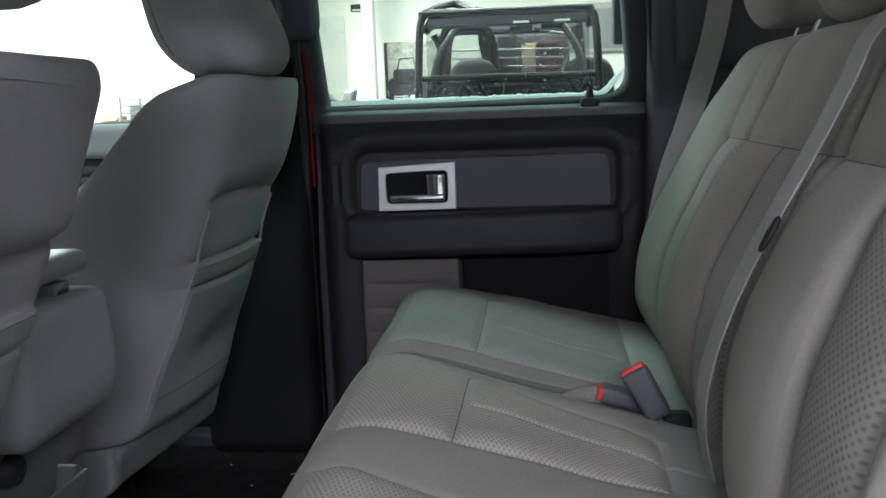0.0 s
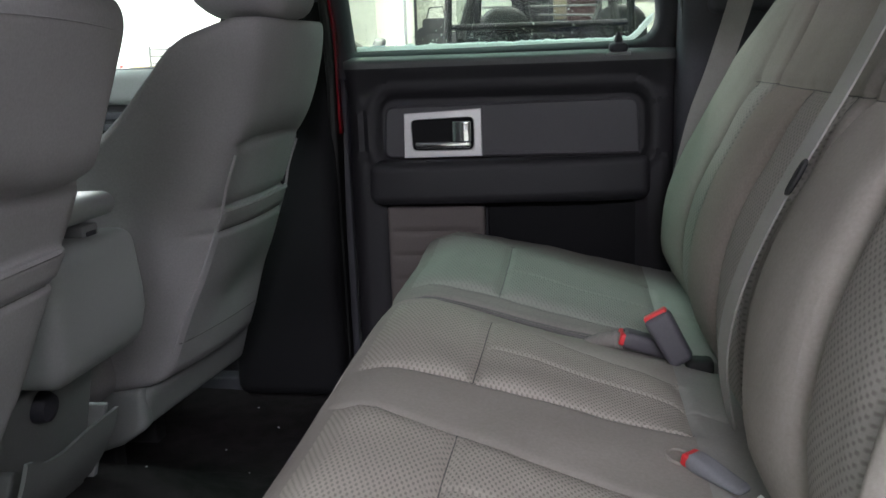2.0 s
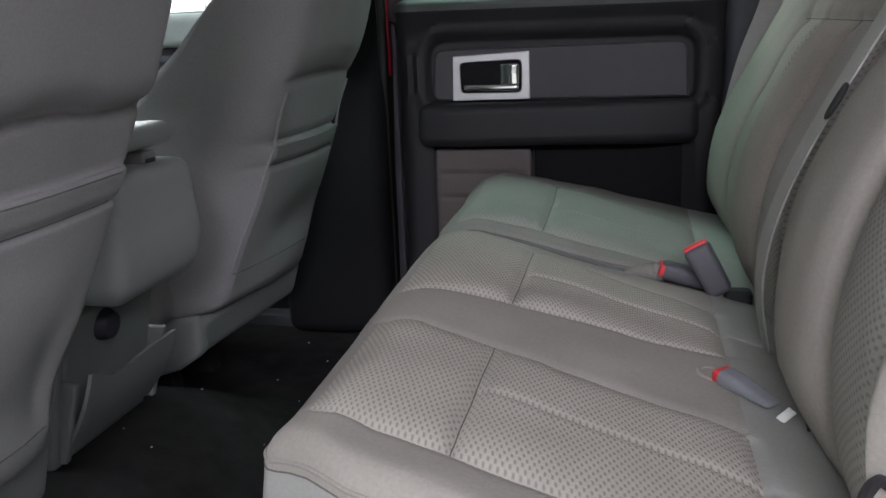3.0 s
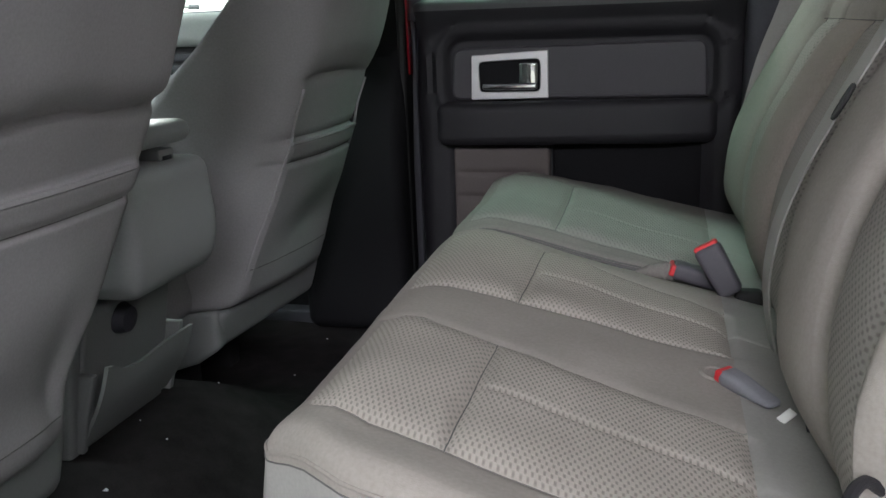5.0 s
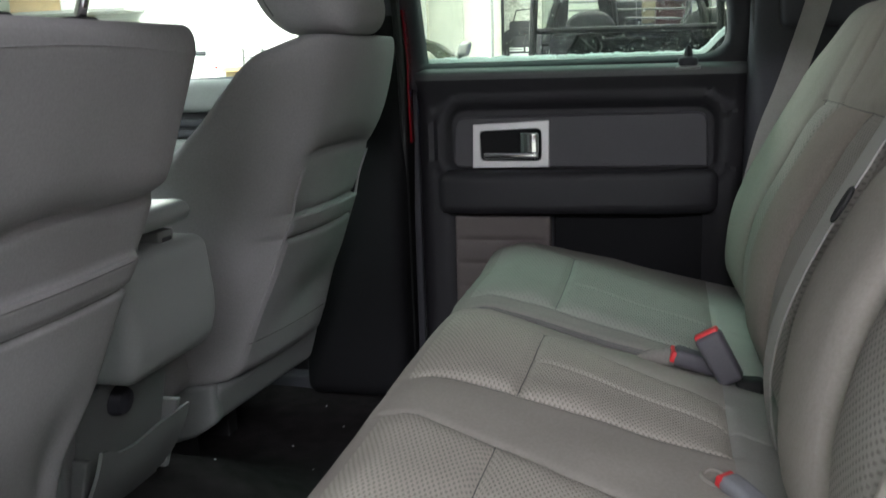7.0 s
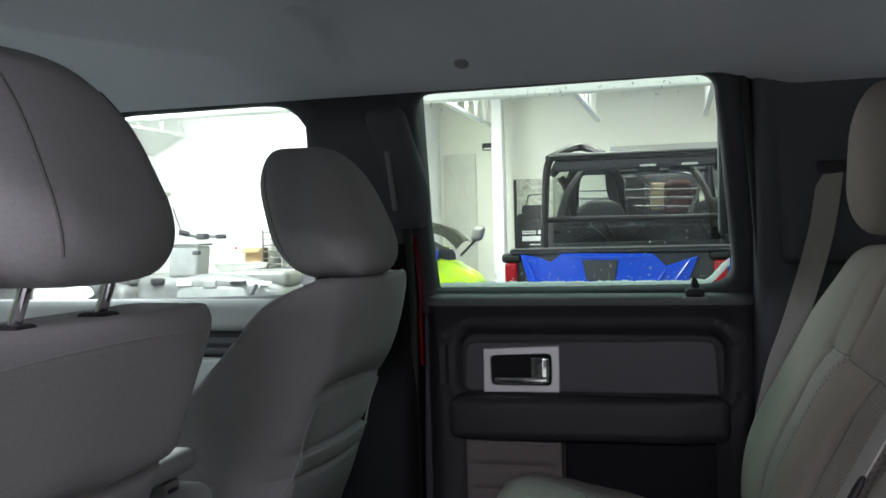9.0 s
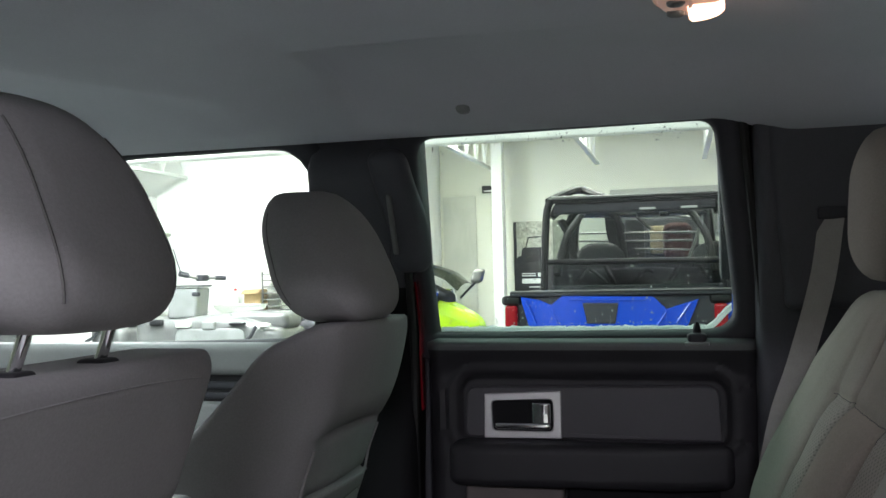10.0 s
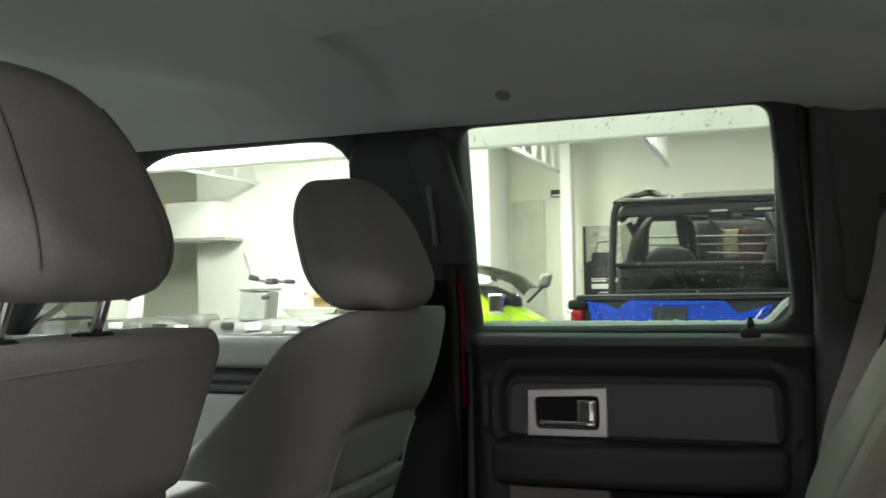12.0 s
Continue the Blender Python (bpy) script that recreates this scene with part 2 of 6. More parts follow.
def mesh_object(name, verts, faces, mat, uvs=None, smooth=True, angle=40):
    me = bpy.data.meshes.new(name)
    me.from_pydata([tuple(v) for v in verts], [], [tuple(f) for f in faces])
    me.materials.append(mat)
    if uvs is not None:
        layer = me.uv_layers.new(name="UVMap")
        idx = np.empty(len(me.loops), int)
        me.loops.foreach_get("vertex_index", idx)
        layer.data.foreach_set("uv", np.asarray(uvs, float)[idx].ravel())
    me.update()
    if smooth:
        me.polygons.foreach_set("use_smooth", [True] * len(me.polygons))
        me.set_sharp_from_angle(angle=radians(angle))
    return new(name, me)


def part(name, shape, mat, parent=None, label="", smooth=True, angle=40):
    """Links (verts, faces[, uvs]) as one mesh under its thing."""
    ob = mesh_object(name, shape[0], shape[1], mat, shape[2] if len(shape) > 2 else None, smooth, angle)
    if parent is not None:
        ob.parent = parent
        if parent.type == "EMPTY" and parent.parent is None:
            ob.matrix_parent_inverse = Matrix.Translation(parent.location).inverted()
        elif parent.parent is not None:
            ob.matrix_parent_inverse = Matrix.Translation(parent.parent.location).inverted() @ Matrix.Identity(4)
            ob.matrix_parent_inverse = Matrix.Identity(4)
    return tagged(ob, label)


def join(*shapes):
    verts, faces = [], []
    for s in shapes:
        k = len(verts)
        verts += [tuple(v) for v in s[0]]
        faces += [tuple(i + k for i in f) for f in s[1]]
    return verts, faces


def moved(shape, m):
    return ([tuple(m @ Vector(v)) for v in shape[0]], *shape[1:])


def grid(a, b, step, r=0.0, seams=()):
    """Coordinates from a to b: close together in the rounded rims and beside the seams."""
    out = set(np.linspace(a, b, max(2, int(round((b - a) / step)) + 1)).round(5))
    if r:
        for k in (0.0, 0.15, 0.4, 0.7, 1.0):
            out |= {round(a + r * k, 5), round(b - r * k, 5)}
    for s in seams:
        out = {v for v in out if abs(v - s) > 0.014 or v in (round(a, 5), round(b, 5))}
        out |= {round(s + d, 5) for d in (-0.014, -0.008, -0.004, 0.0, 0.004, 0.008, 0.014) if a < s + d < b}
    vals = sorted(out)
    keep = [vals[0]]
    for v in vals[1:]:
        if v - keep[-1] > 0.0008:
            keep.append(v)
    return keep


def softbox(xs, ys, zs, r, warp=None, sides="xXyYzZ"):
    """A box with rims rounded by r, meshed along the given coordinates and bent by warp. Returns verts, faces, flat positions by vertex, and each face's side."""
    lo, hi = np.array([xs[0], ys[0], zs[0]]), np.array([xs[-1], ys[-1], zs[-1]])
    r = np.minimum(r, (hi - lo) / 2.001)
    ax = (xs, ys, zs)
    index, flat, faces, side = {}, [], [], []

    def vid(key):
        if key not in index:
            index[key] = len(flat)
            flat.append((xs[key[0]], ys[key[1]], zs[key[2]]))
        return index[key]

    for a, name in enumerate("xyz"):
        b, c = (a + 1) % 3, (a + 2) % 3
        for end, tag in ((0, name), (len(ax[a]) - 1, name.upper())):
            if tag not in sides:
                continue
            for i in range(len(ax[b]) - 1):
                for j in range(len(ax[c]) - 1):
                    quad = []
                    for di, dj in ((0, 0), (1, 0), (1, 1), (0, 1)):
                        key = [0, 0, 0]
                        key[a], key[b], key[c] = end, i + di, j + dj
                        quad.append(vid(tuple(key)))
                    faces.append(tuple(quad if end else reversed(quad)))
                    side.append(tag)
    flat = np.array(flat)
    inner = np.clip(flat, lo + r, hi - r)
    d = (flat - inner) / r
    n = np.linalg.norm(d, axis=1)
    pos = inner + d / np.maximum(n, 1e-9)[:, None] * r * np.minimum(n, 1)[:, None]
    if warp is not None:
        pos = np.array([warp(p, f) for p, f in zip(pos, flat)])
    return pos, faces, flat, side


def rbox(lo, hi, r=0.004, step=None):
    """A plain box with softened rims."""
    ax = [sorted({l, l + min(r, (h - l) / 2.1) * 0.35, l + min(r, (h - l) / 2.1), h - min(r, (h - l) / 2.1), h - min(r, (h - l) / 2.1) * 0.35, h}) for l, h in zip(lo, hi)]
    v, f, _, _ = softbox(*ax, r)
    return v.tolist(), f


def along(soft, test, key):
    """The points of a soft box's skin whose flat places pass the test, in the order of the key."""
    pts = [(key(f), tuple(p)) for p, f in zip(soft[0], soft[2]) if test(f)]
    return [p for _, p in sorted(pts)]


def split_parts(soft, region, table, parent, uv=(1, 0)):
    """Cuts a soft box into the parts that region() names by each face's flat middle; table: region -> (name, material, label)."""
    pos, faces, flat, side = soft
    groups = {}
    for f, s in zip(faces, side):
        groups.setdefault(region(flat[list(f)].mean(axis=0), s), []).append(f)
    made, main = {}, None
    for key, fs in sorted(groups.items(), key=lambda g: g[0] != "base"):
        name, mat, label = table[key]
        used = sorted({i for f in fs for i in f})
        back = {v: i for i, v in enumerate(used)}
        made[key] = part(name, (pos[used], [tuple(back[i] for i in f) for f in fs], flat[used][:, list(uv)]), mat, main or parent, label, angle=70)
        main = main or made[key]
    return main


def tube(points, radius, n=8, closed=False):
    pts = [Vector(p) for p in points]
    verts, faces, up = [], [], None
    for i, p in enumerate(pts):
        a = pts[i - 1] if i or closed else pts[0]
        b = pts[(i + 1) % len(pts)] if i < len(pts) - 1 or closed else pts[-1]
        t = (b - a).normalized()
        if up is None:
            up = t.orthogonal().normalized()
        up = (up - t * up.dot(t)).normalized()
        w = t.cross(up)
        rad = radius[i] if isinstance(radius, (list, tuple)) else radius
        verts += [tuple(p + (up * math.cos(q) + w * math.sin(q)) * rad) for q in (2 * math.pi * k / n for k in range(n))]
    m = len(pts)
    for i in range(m if closed else m - 1):
        for k in range(n):
            j = (i + 1) % m
            faces.append((i * n + k, i * n + (k + 1) % n, j * n + (k + 1) % n, j * n + k))
    if not closed:
        faces += [tuple(reversed(range(n))), tuple(range((m - 1) * n, m * n))]
    return verts, faces


def curve(points, per=8):
    """A smooth line through the points."""
    p = [Vector(q) for q in points]
    p = [p[0] * 2 - p[1]] + p + [p[-1] * 2 - p[-2]]
    out = []
    for i in range(1, len(p) - 2):
        for k in range(per):
            t = k / per
            out.append(0.5 * (2 * p[i] + (p[i + 1] - p[i - 1]) * t + (2 * p[i - 1] - 5 * p[i] + 4 * p[i + 1] - p[i + 2]) * t * t + (3 * p[i] - p[i - 1] - 3 * p[i + 1] + p[i + 2]) * t ** 3))
    return out + [p[-2]]


def ribbon(points, across, width, thick):
    """A flat strap along the points, as wide as given along the direction across."""
    verts, faces = [], []
    pts = [Vector(p) for p in points]
    for i, p in enumerate(pts):
        t = (pts[min(i + 1, len(pts) - 1)] - pts[max(i - 1, 0)]).normalized()
        a = Vector(across if not isinstance(across, list) else across[i])
        a = (a - t * a.dot(t)).normalized()
        n = t.cross(a)
        w = width[i] if isinstance(width, list) else width
        verts += [tuple(p + a * w / 2 * s + n * thick / 2 * q) for s, q in ((-1, -1), (1, -1), (1, 1), (-1, 1))]
    for i in range(len(pts) - 1):
        for k in range(4):
            faces.append((4 * i + k, 4 * i + (k + 1) % 4, 4 * i + 4 + (k + 1) % 4, 4 * i + 4 + k))
    m = 4 * len(pts)
    return verts, faces + [(3, 2, 1, 0), (m - 4, m - 3, m - 2, m - 1)]


def rounded(corners, per=6):
    """Closed outline in the plane through corners (u, v, radius)."""
    out, m = [], len(corners)
    for i, (u, v, r) in enumerate(corners):
        p, a, b = Vector((u, v)), Vector(corners[i - 1][:2]), Vector(corners[(i + 1) % m][:2])
        if r <= 0:
            out.append(p)
            continue
        da, db = (a - p).normalized(), (b - p).normalized()
        for k in range(per + 1):
            t = k / per
            out.append((p + da * r) * (1 - t) ** 2 + p * 2 * t * (1 - t) + (p + db * r) * t * t)
    return [tuple(q) for q in out]


def offset(outline, d):
    """The outline pushed outwards by d (for a loop that runs counter-clockwise)."""
    out, m = [], len(outline)
    for i, p in enumerate(outline):
        a, b = Vector(outline[i - 1]), Vector(outline[(i + 1) % m])
        t = (b - a).normalized()
        out.append((p[0] + t.y * d, p[1] - t.x * d))
    return out


def loft(loops, close_first=False, close_last=False):
    n = len(loops[0])
    verts = [p for loop in loops for p in loop]
    faces = [(i * n + k, i * n + (k + 1) % n, (i + 1) * n + (k + 1) % n, (i + 1) * n + k) for i in range(len(loops) - 1) for k in range(n)]
    if close_first:
        faces.append(tuple(reversed(range(n))))
    if close_last:
        faces.append(tuple(range((len(loops) - 1) * n, len(loops) * n)))
    return verts, faces


def plate(outline, to3d, depth, bevel=0.003):
    """A flat piece of an outline: to3d(u, v, d) places it, d runs from 0 (face) to depth (back)."""
    small = offset(outline, -bevel)
    return loft([[to3d(u, v, 0) for u, v in small], [to3d(u, v, bevel) for u, v in outline], [to3d(u, v, depth) for u, v in outline]], True, True)


def smooth(a, b, x):
    t = min(1.0, max(0.0, (x - a) / (b - a)))
    return t * t * (3 - 2 * t)


def bell(x, c, w):
    return math.exp(-((x - c) / w) ** 2)


def box_distance(x, z, x0, x1, z0, z1, r):
    qx, qz = abs(x - (x0 + x1) / 2) - (x1 - x0) / 2 + r, abs(z - (z0 + z1) / 2) - (z1 - z0) / 2 + r
    return math.hypot(max(qx, 0), max(qz, 0)) + min(max(qx, qz), 0) - r


GROUND = -0.45
# ---- the cab: floor, headliner, walls ----
def glass_side(z):
    """How far out the cab's far side lies at a height."""
    return 1.978 - 0.175 * max(0.0, z - 0.86)


FLOOR = 0.09
xs, ys = grid(-1.9, 1.0, 0.05), grid(0.22, 2.0, 0.05)


def floor_height(x, y):
    return FLOOR + 0.118 * smooth(0.42, 0.14, abs(y - 1.12)) * smooth(-0.10, -0.36, x) + 0.004 * noise.noise(Vector((x * 9, y * 9, 0)))


verts = [(x, y, floor_height(x, y)) for x in xs for y in ys] + [(x, y, 0.02) for x in xs for y in ys]
ny, nn = len(ys), len(xs) * len(ys)
faces = [(i * ny + j, (i + 1) * ny + j, (i + 1) * ny + j + 1, i * ny + j + 1) for i in range(len(xs) - 1) for j in range(ny - 1)]
faces += [tuple(reversed([k + nn for k in f])) for f in faces]
tagged(part("floor", (verts, faces), CARPET), "black loop-pile carpet with crumbs of dirt", "carpet", kind="structure")


def headliner_height(x, y):
    """The headliner: a pocket over the rear seat, a bow that slopes down in front of it to a crease, and edges that fall to the doors."""
    w = abs(y - 1.12)
    inside = smooth(0.73, 0.56, w)
    start = -0.20 - 0.02 * smooth(1.43, 1.80, y)
    crease = -0.405 - 0.16 * smooth(1.55, 1.10, y) - 0.10 * smooth(1.55, 1.80, y)
    fall = min(1.0, max(0.0, (start - x) / (start - crease)))
    past = max(0.0, crease - x)
    bow = 0.052 * (0.75 * fall + 0.25 * fall * fall * (3 - 2 * fall)) - 0.16 * min(past, 0.22)
    pocket = 0.024 * smooth(start - 0.012, start + 0.022, x) * smooth(1.400, 1.435, y) * smooth(0.50, 0.05, x)
    return 1.366 - 0.080 * smooth(0.42, 0.78, w) + (pocket - bow - 0.05 * smooth(-0.75, -1.05, x)) * inside - 0.04 * smooth(0.50, 0.66, x)


xs, ys = grid(-1.03, 1.0, 0.02, seams=(-0.21,)), grid(0.27, 1.885, 0.02, seams=(1.417, 1.855, 1.87))
verts = [(x, y, headliner_height(x, y)) for x in xs for y in ys] + [(x, y, headliner_height(x, y) + 0.02) for x in xs for y in ys]
ny, nn = len(ys), len(xs) * len(ys)
faces = [(i * ny + j, i * ny + j + 1, (i + 1) * ny + j + 1, (i + 1) * ny + j) for i in range(len(xs) - 1) for j in range(ny - 1)]
faces += [tuple(reversed([k + nn for k in f])) for f in faces]
rim = [i * ny for i in range(len(xs))] + [(len(xs) - 1) * ny + j for j in range(1, ny)] + [i * ny + ny - 1 for i in range(len(xs) - 2, -1, -1)] + list(range(ny - 2, 0, -1))
faces += [(a, b, b + nn, a + nn) for a, b in zip(rim, rim[1:] + rim[:1])]
tagged(part("ceiling", (verts, faces), HEADLINER), "grey cloth headliner with a moulded cross rail", "headliner", kind="structure")
part("roof_panel", rbox((-1.03, 0.2, 1.475), (1.02, 1.98, 1.50), 0.01), RED_PAINT)
tagged(bpy.data.objects["roof_panel"], "red painted steel roof of the cab", "roof", kind="structure")

# rear wall of the cab with its window, near front side and windscreen
rear = part("wall_rear", join(rbox((0.98, 0.22, 0.0), (1.04, 1.98, 0.88)), rbox((0.98, 0.22, 1.28), (1.04, 1.98, 1.475)), rbox((0.98, 0.22, 0.88), (1.04, 0.42, 1.28)), rbox((0.98, 1.78, 0.88), (1.04, 1.98, 1.28))), PLASTIC_DARK)
tagged(rear, "charcoal rear wall of the cab round its window", "wall", kind="structure")
near = part("wall_near", join(rbox((-1.75, 0.2, 0.0), (-0.16, 0.28, 0.84)), rbox((-1.03, 0.22, 1.27), (1.0, 0.28, 1.475)), rbox((-0.36, 0.2, 0.84), (-0.16, 0.28, 1.27)), rbox((0.88, 0.2, 0.02), (1.0, 0.28, 1.475)), rbox((-0.16, 0.2, 0.02), (0.88, 0.28, 0.09))), PLASTIC_DARK)
jamb = part("door_jamb", join(rbox((-0.165, 0.185, 0.10), (-0.155, 0.285, 1.26), 0.003), rbox((0.875, 0.185, 0.10), (0.885, 0.285, 1.26), 0.003)), RED_PAINT)
tagged(jamb, "red painted jambs of the open near doorway", "door jamb", kind="structure")
tagged(near, "charcoal near side of the cab with its open doorway", "wall", kind="structure")

tagged(part("body_underside", join(rbox((-1.75, 0.45, GROUND + 0.22), (1.04, 1.75, 0.0), 0.02), rbox((-1.75, 0.21, -0.16), (1.04, 0.33, 0.03), 0.02), rbox((-1.75, 1.93, -0.16), (1.04, 2.06, 0.02), 0.02), rbox((-1.2, 0.6, GROUND - 0.001), (-0.9, 1.6, GROUND + 0.23), 0.01), rbox((0.5, 0.6, GROUND - 0.001), (0.8, 1.6, GROUND + 0.23), 0.01)), RUBBER), "black underside of the cab on its supports", "underbody", kind="structure")

# windscreen, dashboard and far front pillar
dash = thing("dashboard", "dark grey moulded dashboard below the windscreen", "dashboard", at=(-1.45, 1.1, 0.09))
part("body", rbox((-1.72, 0.28, 0.09), (-1.30, 1.94, 0.80), 0.06), PLASTIC_DARK, dash)
part("top_pad", rbox((-1.74, 0.29, 0.78), (-1.36, 1.93, 0.84), 0.025), PLASTIC_GREY, dash)
pillar = thing("windscreen_pillar", "grey plastic trim of the front roof pillar", "pillar trim", kind="structure", at=(-1.4, 1.9, 0.8))
part("trim", ribbon(curve([(-1.62, 1.94, 0.80), (-1.35, 1.90, 1.05), (-1.02, 1.85, 1.30)]), (1, 0, 0.6), 0.10, 0.04), PLASTIC_GREY, pillar)
part("marking", ribbon([(-1.44, 1.871, 0.99), (-1.41, 1.866, 1.02)], (1, 0, 0.6), 0.018, 0.004), PLASTIC_BLACK, pillar, "small dark moulded mark")
ws = part("window_3", ([(-1.72, 0.3, 0.82), (-1.72, 1.92, 0.82), (-1.0, 1.86, 1.34), (-1.0, 0.34, 1.34)], [(0, 1, 2, 3)]), GLASS)
tagged(ws, "clear windscreen glass above the dashboard", "windscreen", kind="structure")
ws.visible_shadow = False


# ---- far doors ----
def frame_loops(outline, far=0.0):
    """A moulded frame round a window opening, following the leaning side of the cab."""
    def at(loop, d):
        return [(u, glass_side(v) + d, v) for u, v in loop]
    return [at(outline, 0.045), at(outline, 0.012), at(offset(outline, 0.006), 0.001), at(offset(outline, 0.016), -0.006), at(offset(outline, 0.05), -0.008),
            at(offset(outline, 0.062), 0.0), at(offset(outline, 0.066), 0.05)]


def door_relief(x, z):
    """How far out the rear door's moulded face lies."""
    y = 1.978
    y -= 0.030 * smooth(0.752, 0.826, z)
    y += 0.062 * smooth(0.826, 0.853, z) ** 1.5
    d = box_distance(x, z, -0.045, 0.512, 0.615, 0.742, 0.03)
    y += 0.016 * (1 - smooth(0.006, 0.016, d)) - 0.008 * bell(d, 0.032, 0.010) + 0.006 * bell(d, 0.045, 0.005)
    y += 0.03 * smooth(0.555, 0.525, z) * smooth(0.07, 0.0, box_distance(x, z, -0.05, 0.52, 0.14, 0.54, 0.03) + 0.05)
    y += 0.02 * smooth(-0.105, -0.125, x) + 0.02 * smooth(0.562, 0.585, x)
    return y


door = thing("door_1", "closed charcoal rear door with grey insert and armrest", "door", kind="structure", at=(0.23, 1.99, 0.1))
xs = grid(-0.127, 0.588, 0.012, seams=(-0.045, 0.512))
zs = sorted(set(grid(0.10, 0.853, 0.010, seams=(0.615, 0.742, 0.838))) | {0.8157})
verts = [(x, door_relief(x, z), z) for x in xs for z in zs] + [(x, 2.06, z) for x in xs for z in zs]
nz, nn = len(zs), len(xs) * len(zs)
faces = [(i * nz + j, (i + 1) * nz + j, (i + 1) * nz + j + 1, i * nz + j + 1) for i in range(len(xs) - 1) for j in range(nz - 1)]
faces += [tuple(reversed([k + nn for k in f])) for f in faces]
rim = [i * nz for i in range(len(xs))] + [(len(xs) - 1) * nz + j for j in range(1, nz)] + [i * nz + nz - 1 for i in range(len(xs) - 2, -1, -1)] + list(range(nz - 2, 0, -1))
faces += [(b, a, a + nn, b + nn) for a, b in zip(rim, rim[1:] + rim[:1])]
# The top rows become a separate sill in the light-toned plastic.
top_row = lambda f: all(verts[i][2] > 0.8155 and i < nn for i in f)
sill_faces = [f for f in faces if top_row(f)]
used = sorted({i for f in sill_faces for i in f})
back = {v: i for i, v in enumerate(used)}
part("door_panel", (verts, [f for f in faces if not top_row(f)]), PLASTIC_DARK, door, angle=60)
part("window_sill", ([verts[i] for i in used], [tuple(back[i] for i in f) for f in sill_faces]), SILL_LIT, door, "smooth window sill, paler for the window light on it", angle=60)
OPENING = rounded([(-0.108, 0.851, 0.004), (0.543, 0.857, 0.06), (0.505, 1.293, 0.035), (-0.134, 1.290, 0.04)])
part("window_frame", loft(frame_loops(OPENING)), PLASTIC_BLACK, door, "black window surround")
insert = rounded([(-0.046, 0.620, 0.02), (0.509, 0.620, 0.004), (0.503, 0.738, 0.022), (-0.040, 0.732, 0.022)])
part("insert_panel", plate(insert, lambda u, v, d: (u, 1.978 + d, v), 0.02, 0.004), TRIM_GREY, door, "smooth grey insert")
part("armrest", softbox(grid(-0.072, 0.528, 0.03, 0.022), grid(1.905, 2.0, 0.02, 0.022), grid(0.524, 0.616, 0.02, 0.022), 0.022,
     lambda p, f: (p[0], p[1] + 0.022 * smooth(0.40, 0.53, p[0]) + 0.012 * smooth(0.02, -0.07, p[0]), p[2] + 0.010 * (p[0] / 0.5) * smooth(1.95, 1.90, p[1])))[:2], PLASTIC_DARK, door, "padded charcoal armrest")
for x0, x1 in ((0.055, 0.115), (0.185, 0.30)):
    part("slot", rbox((x0, 1.925, 0.6145), (x1, 1.945, 0.6185), 0.001), PLASTIC_BLACK, door)
pad = softbox(grid(-0.046, 0.173, 0.02, 0.008), grid(1.972, 2.02, 0.02, 0.008), grid(0.13, 0.512, 0.02, 0.008, seams=(0.455, 0.40, 0.345, 0.29)), 0.008,
              lambda p, f: (p[0], p[1] + sum(0.006 * bell(f[2], s, 0.006) for s in (0.455, 0.40, 0.345, 0.29)) * smooth(1.99, 1.975, p[1]) * smooth(0.10, 0.08, abs(f[0] - 0.063)), p[2]))
part("lower_pad", pad[:2], PAD_GREY, door, "ribbed brownish grey lower pad")
# Added near-black sheet paints the shade inside the lower door recess.
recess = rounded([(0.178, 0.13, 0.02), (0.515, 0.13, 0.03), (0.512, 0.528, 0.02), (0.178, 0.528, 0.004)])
part("lower_recess", plate(recess, lambda u, v, d: (u, 1.996 + d, v), 0.02, 0.004), TRIM_BLACK, door, "near-black plate for the shaded lower door recess")
bezel = rounded([(0.0, 0.620, 0.002), (0.172, 0.622, 0.002), (0.172, 0.725, 0.002), (0.002, 0.717, 0.002)], 3)
hole = rounded([(0.020, 0.637, 0.010), (0.154, 0.637, 0.012), (0.154, 0.707, 0.012), (0.018, 0.702, 0.010)], 3)
front = lambda loop, d: [(u, 1.970 + d, v) for u, v in loop]
pull = part("handle_bezel", loft([front(bezel, 0.02), front(bezel, 0.0015), front(offset(bezel, -0.0015), 0), front(offset(hole, 0.002), 0), front(hole, 0.003), front(hole, 0.03)]), SATIN, door, "brushed silver handle surround")
# Shallow black cup, its near-black tone giving the shade of a deep hollow.
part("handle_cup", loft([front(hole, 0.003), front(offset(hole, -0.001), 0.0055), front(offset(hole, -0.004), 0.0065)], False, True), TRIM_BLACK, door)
part("handle_lever", join(softbox(grid(0.026, 0.149, 0.02, 0.006), grid(1.961, 1.976, 0.005, 0.006), grid(0.641, 0.656, 0.006, 0.006), 0.006)[:2],
     softbox(grid(0.104, 0.150, 0.006, 0.005), grid(1.964, 1.976, 0.004, 0.005), grid(0.652, 0.700, 0.008, 0.005), 0.005, lambda p, f: (p[0], p[1] + 0.004 * ((f[0] - 0.135) / 0.02) ** 2 + 0.002 * math.sin((f[2] - 0.65) * 60), p[2]))[:2]), CHROME, door, "chrome pull lever")
part("outer_skin", rbox((-0.13, 2.0605, 0.03), (0.56, 2.072, 0.855), 0.006), RED_PAINT, door, "red painted outer skin")
lock = thing("lock_knob", "black door lock knob on the window sill", "lock", at=(0.461, 1.965, 0.85))
part("knob", tube([(0.461, 1.958, 0.838), (0.461, 1.958, 0.858), (0.461, 1.958, 0.868), (0.461, 1.958, 0.874)], [0.009, 0.009, 0.006, 0.003], 12), PLASTIC_BLACK, lock)
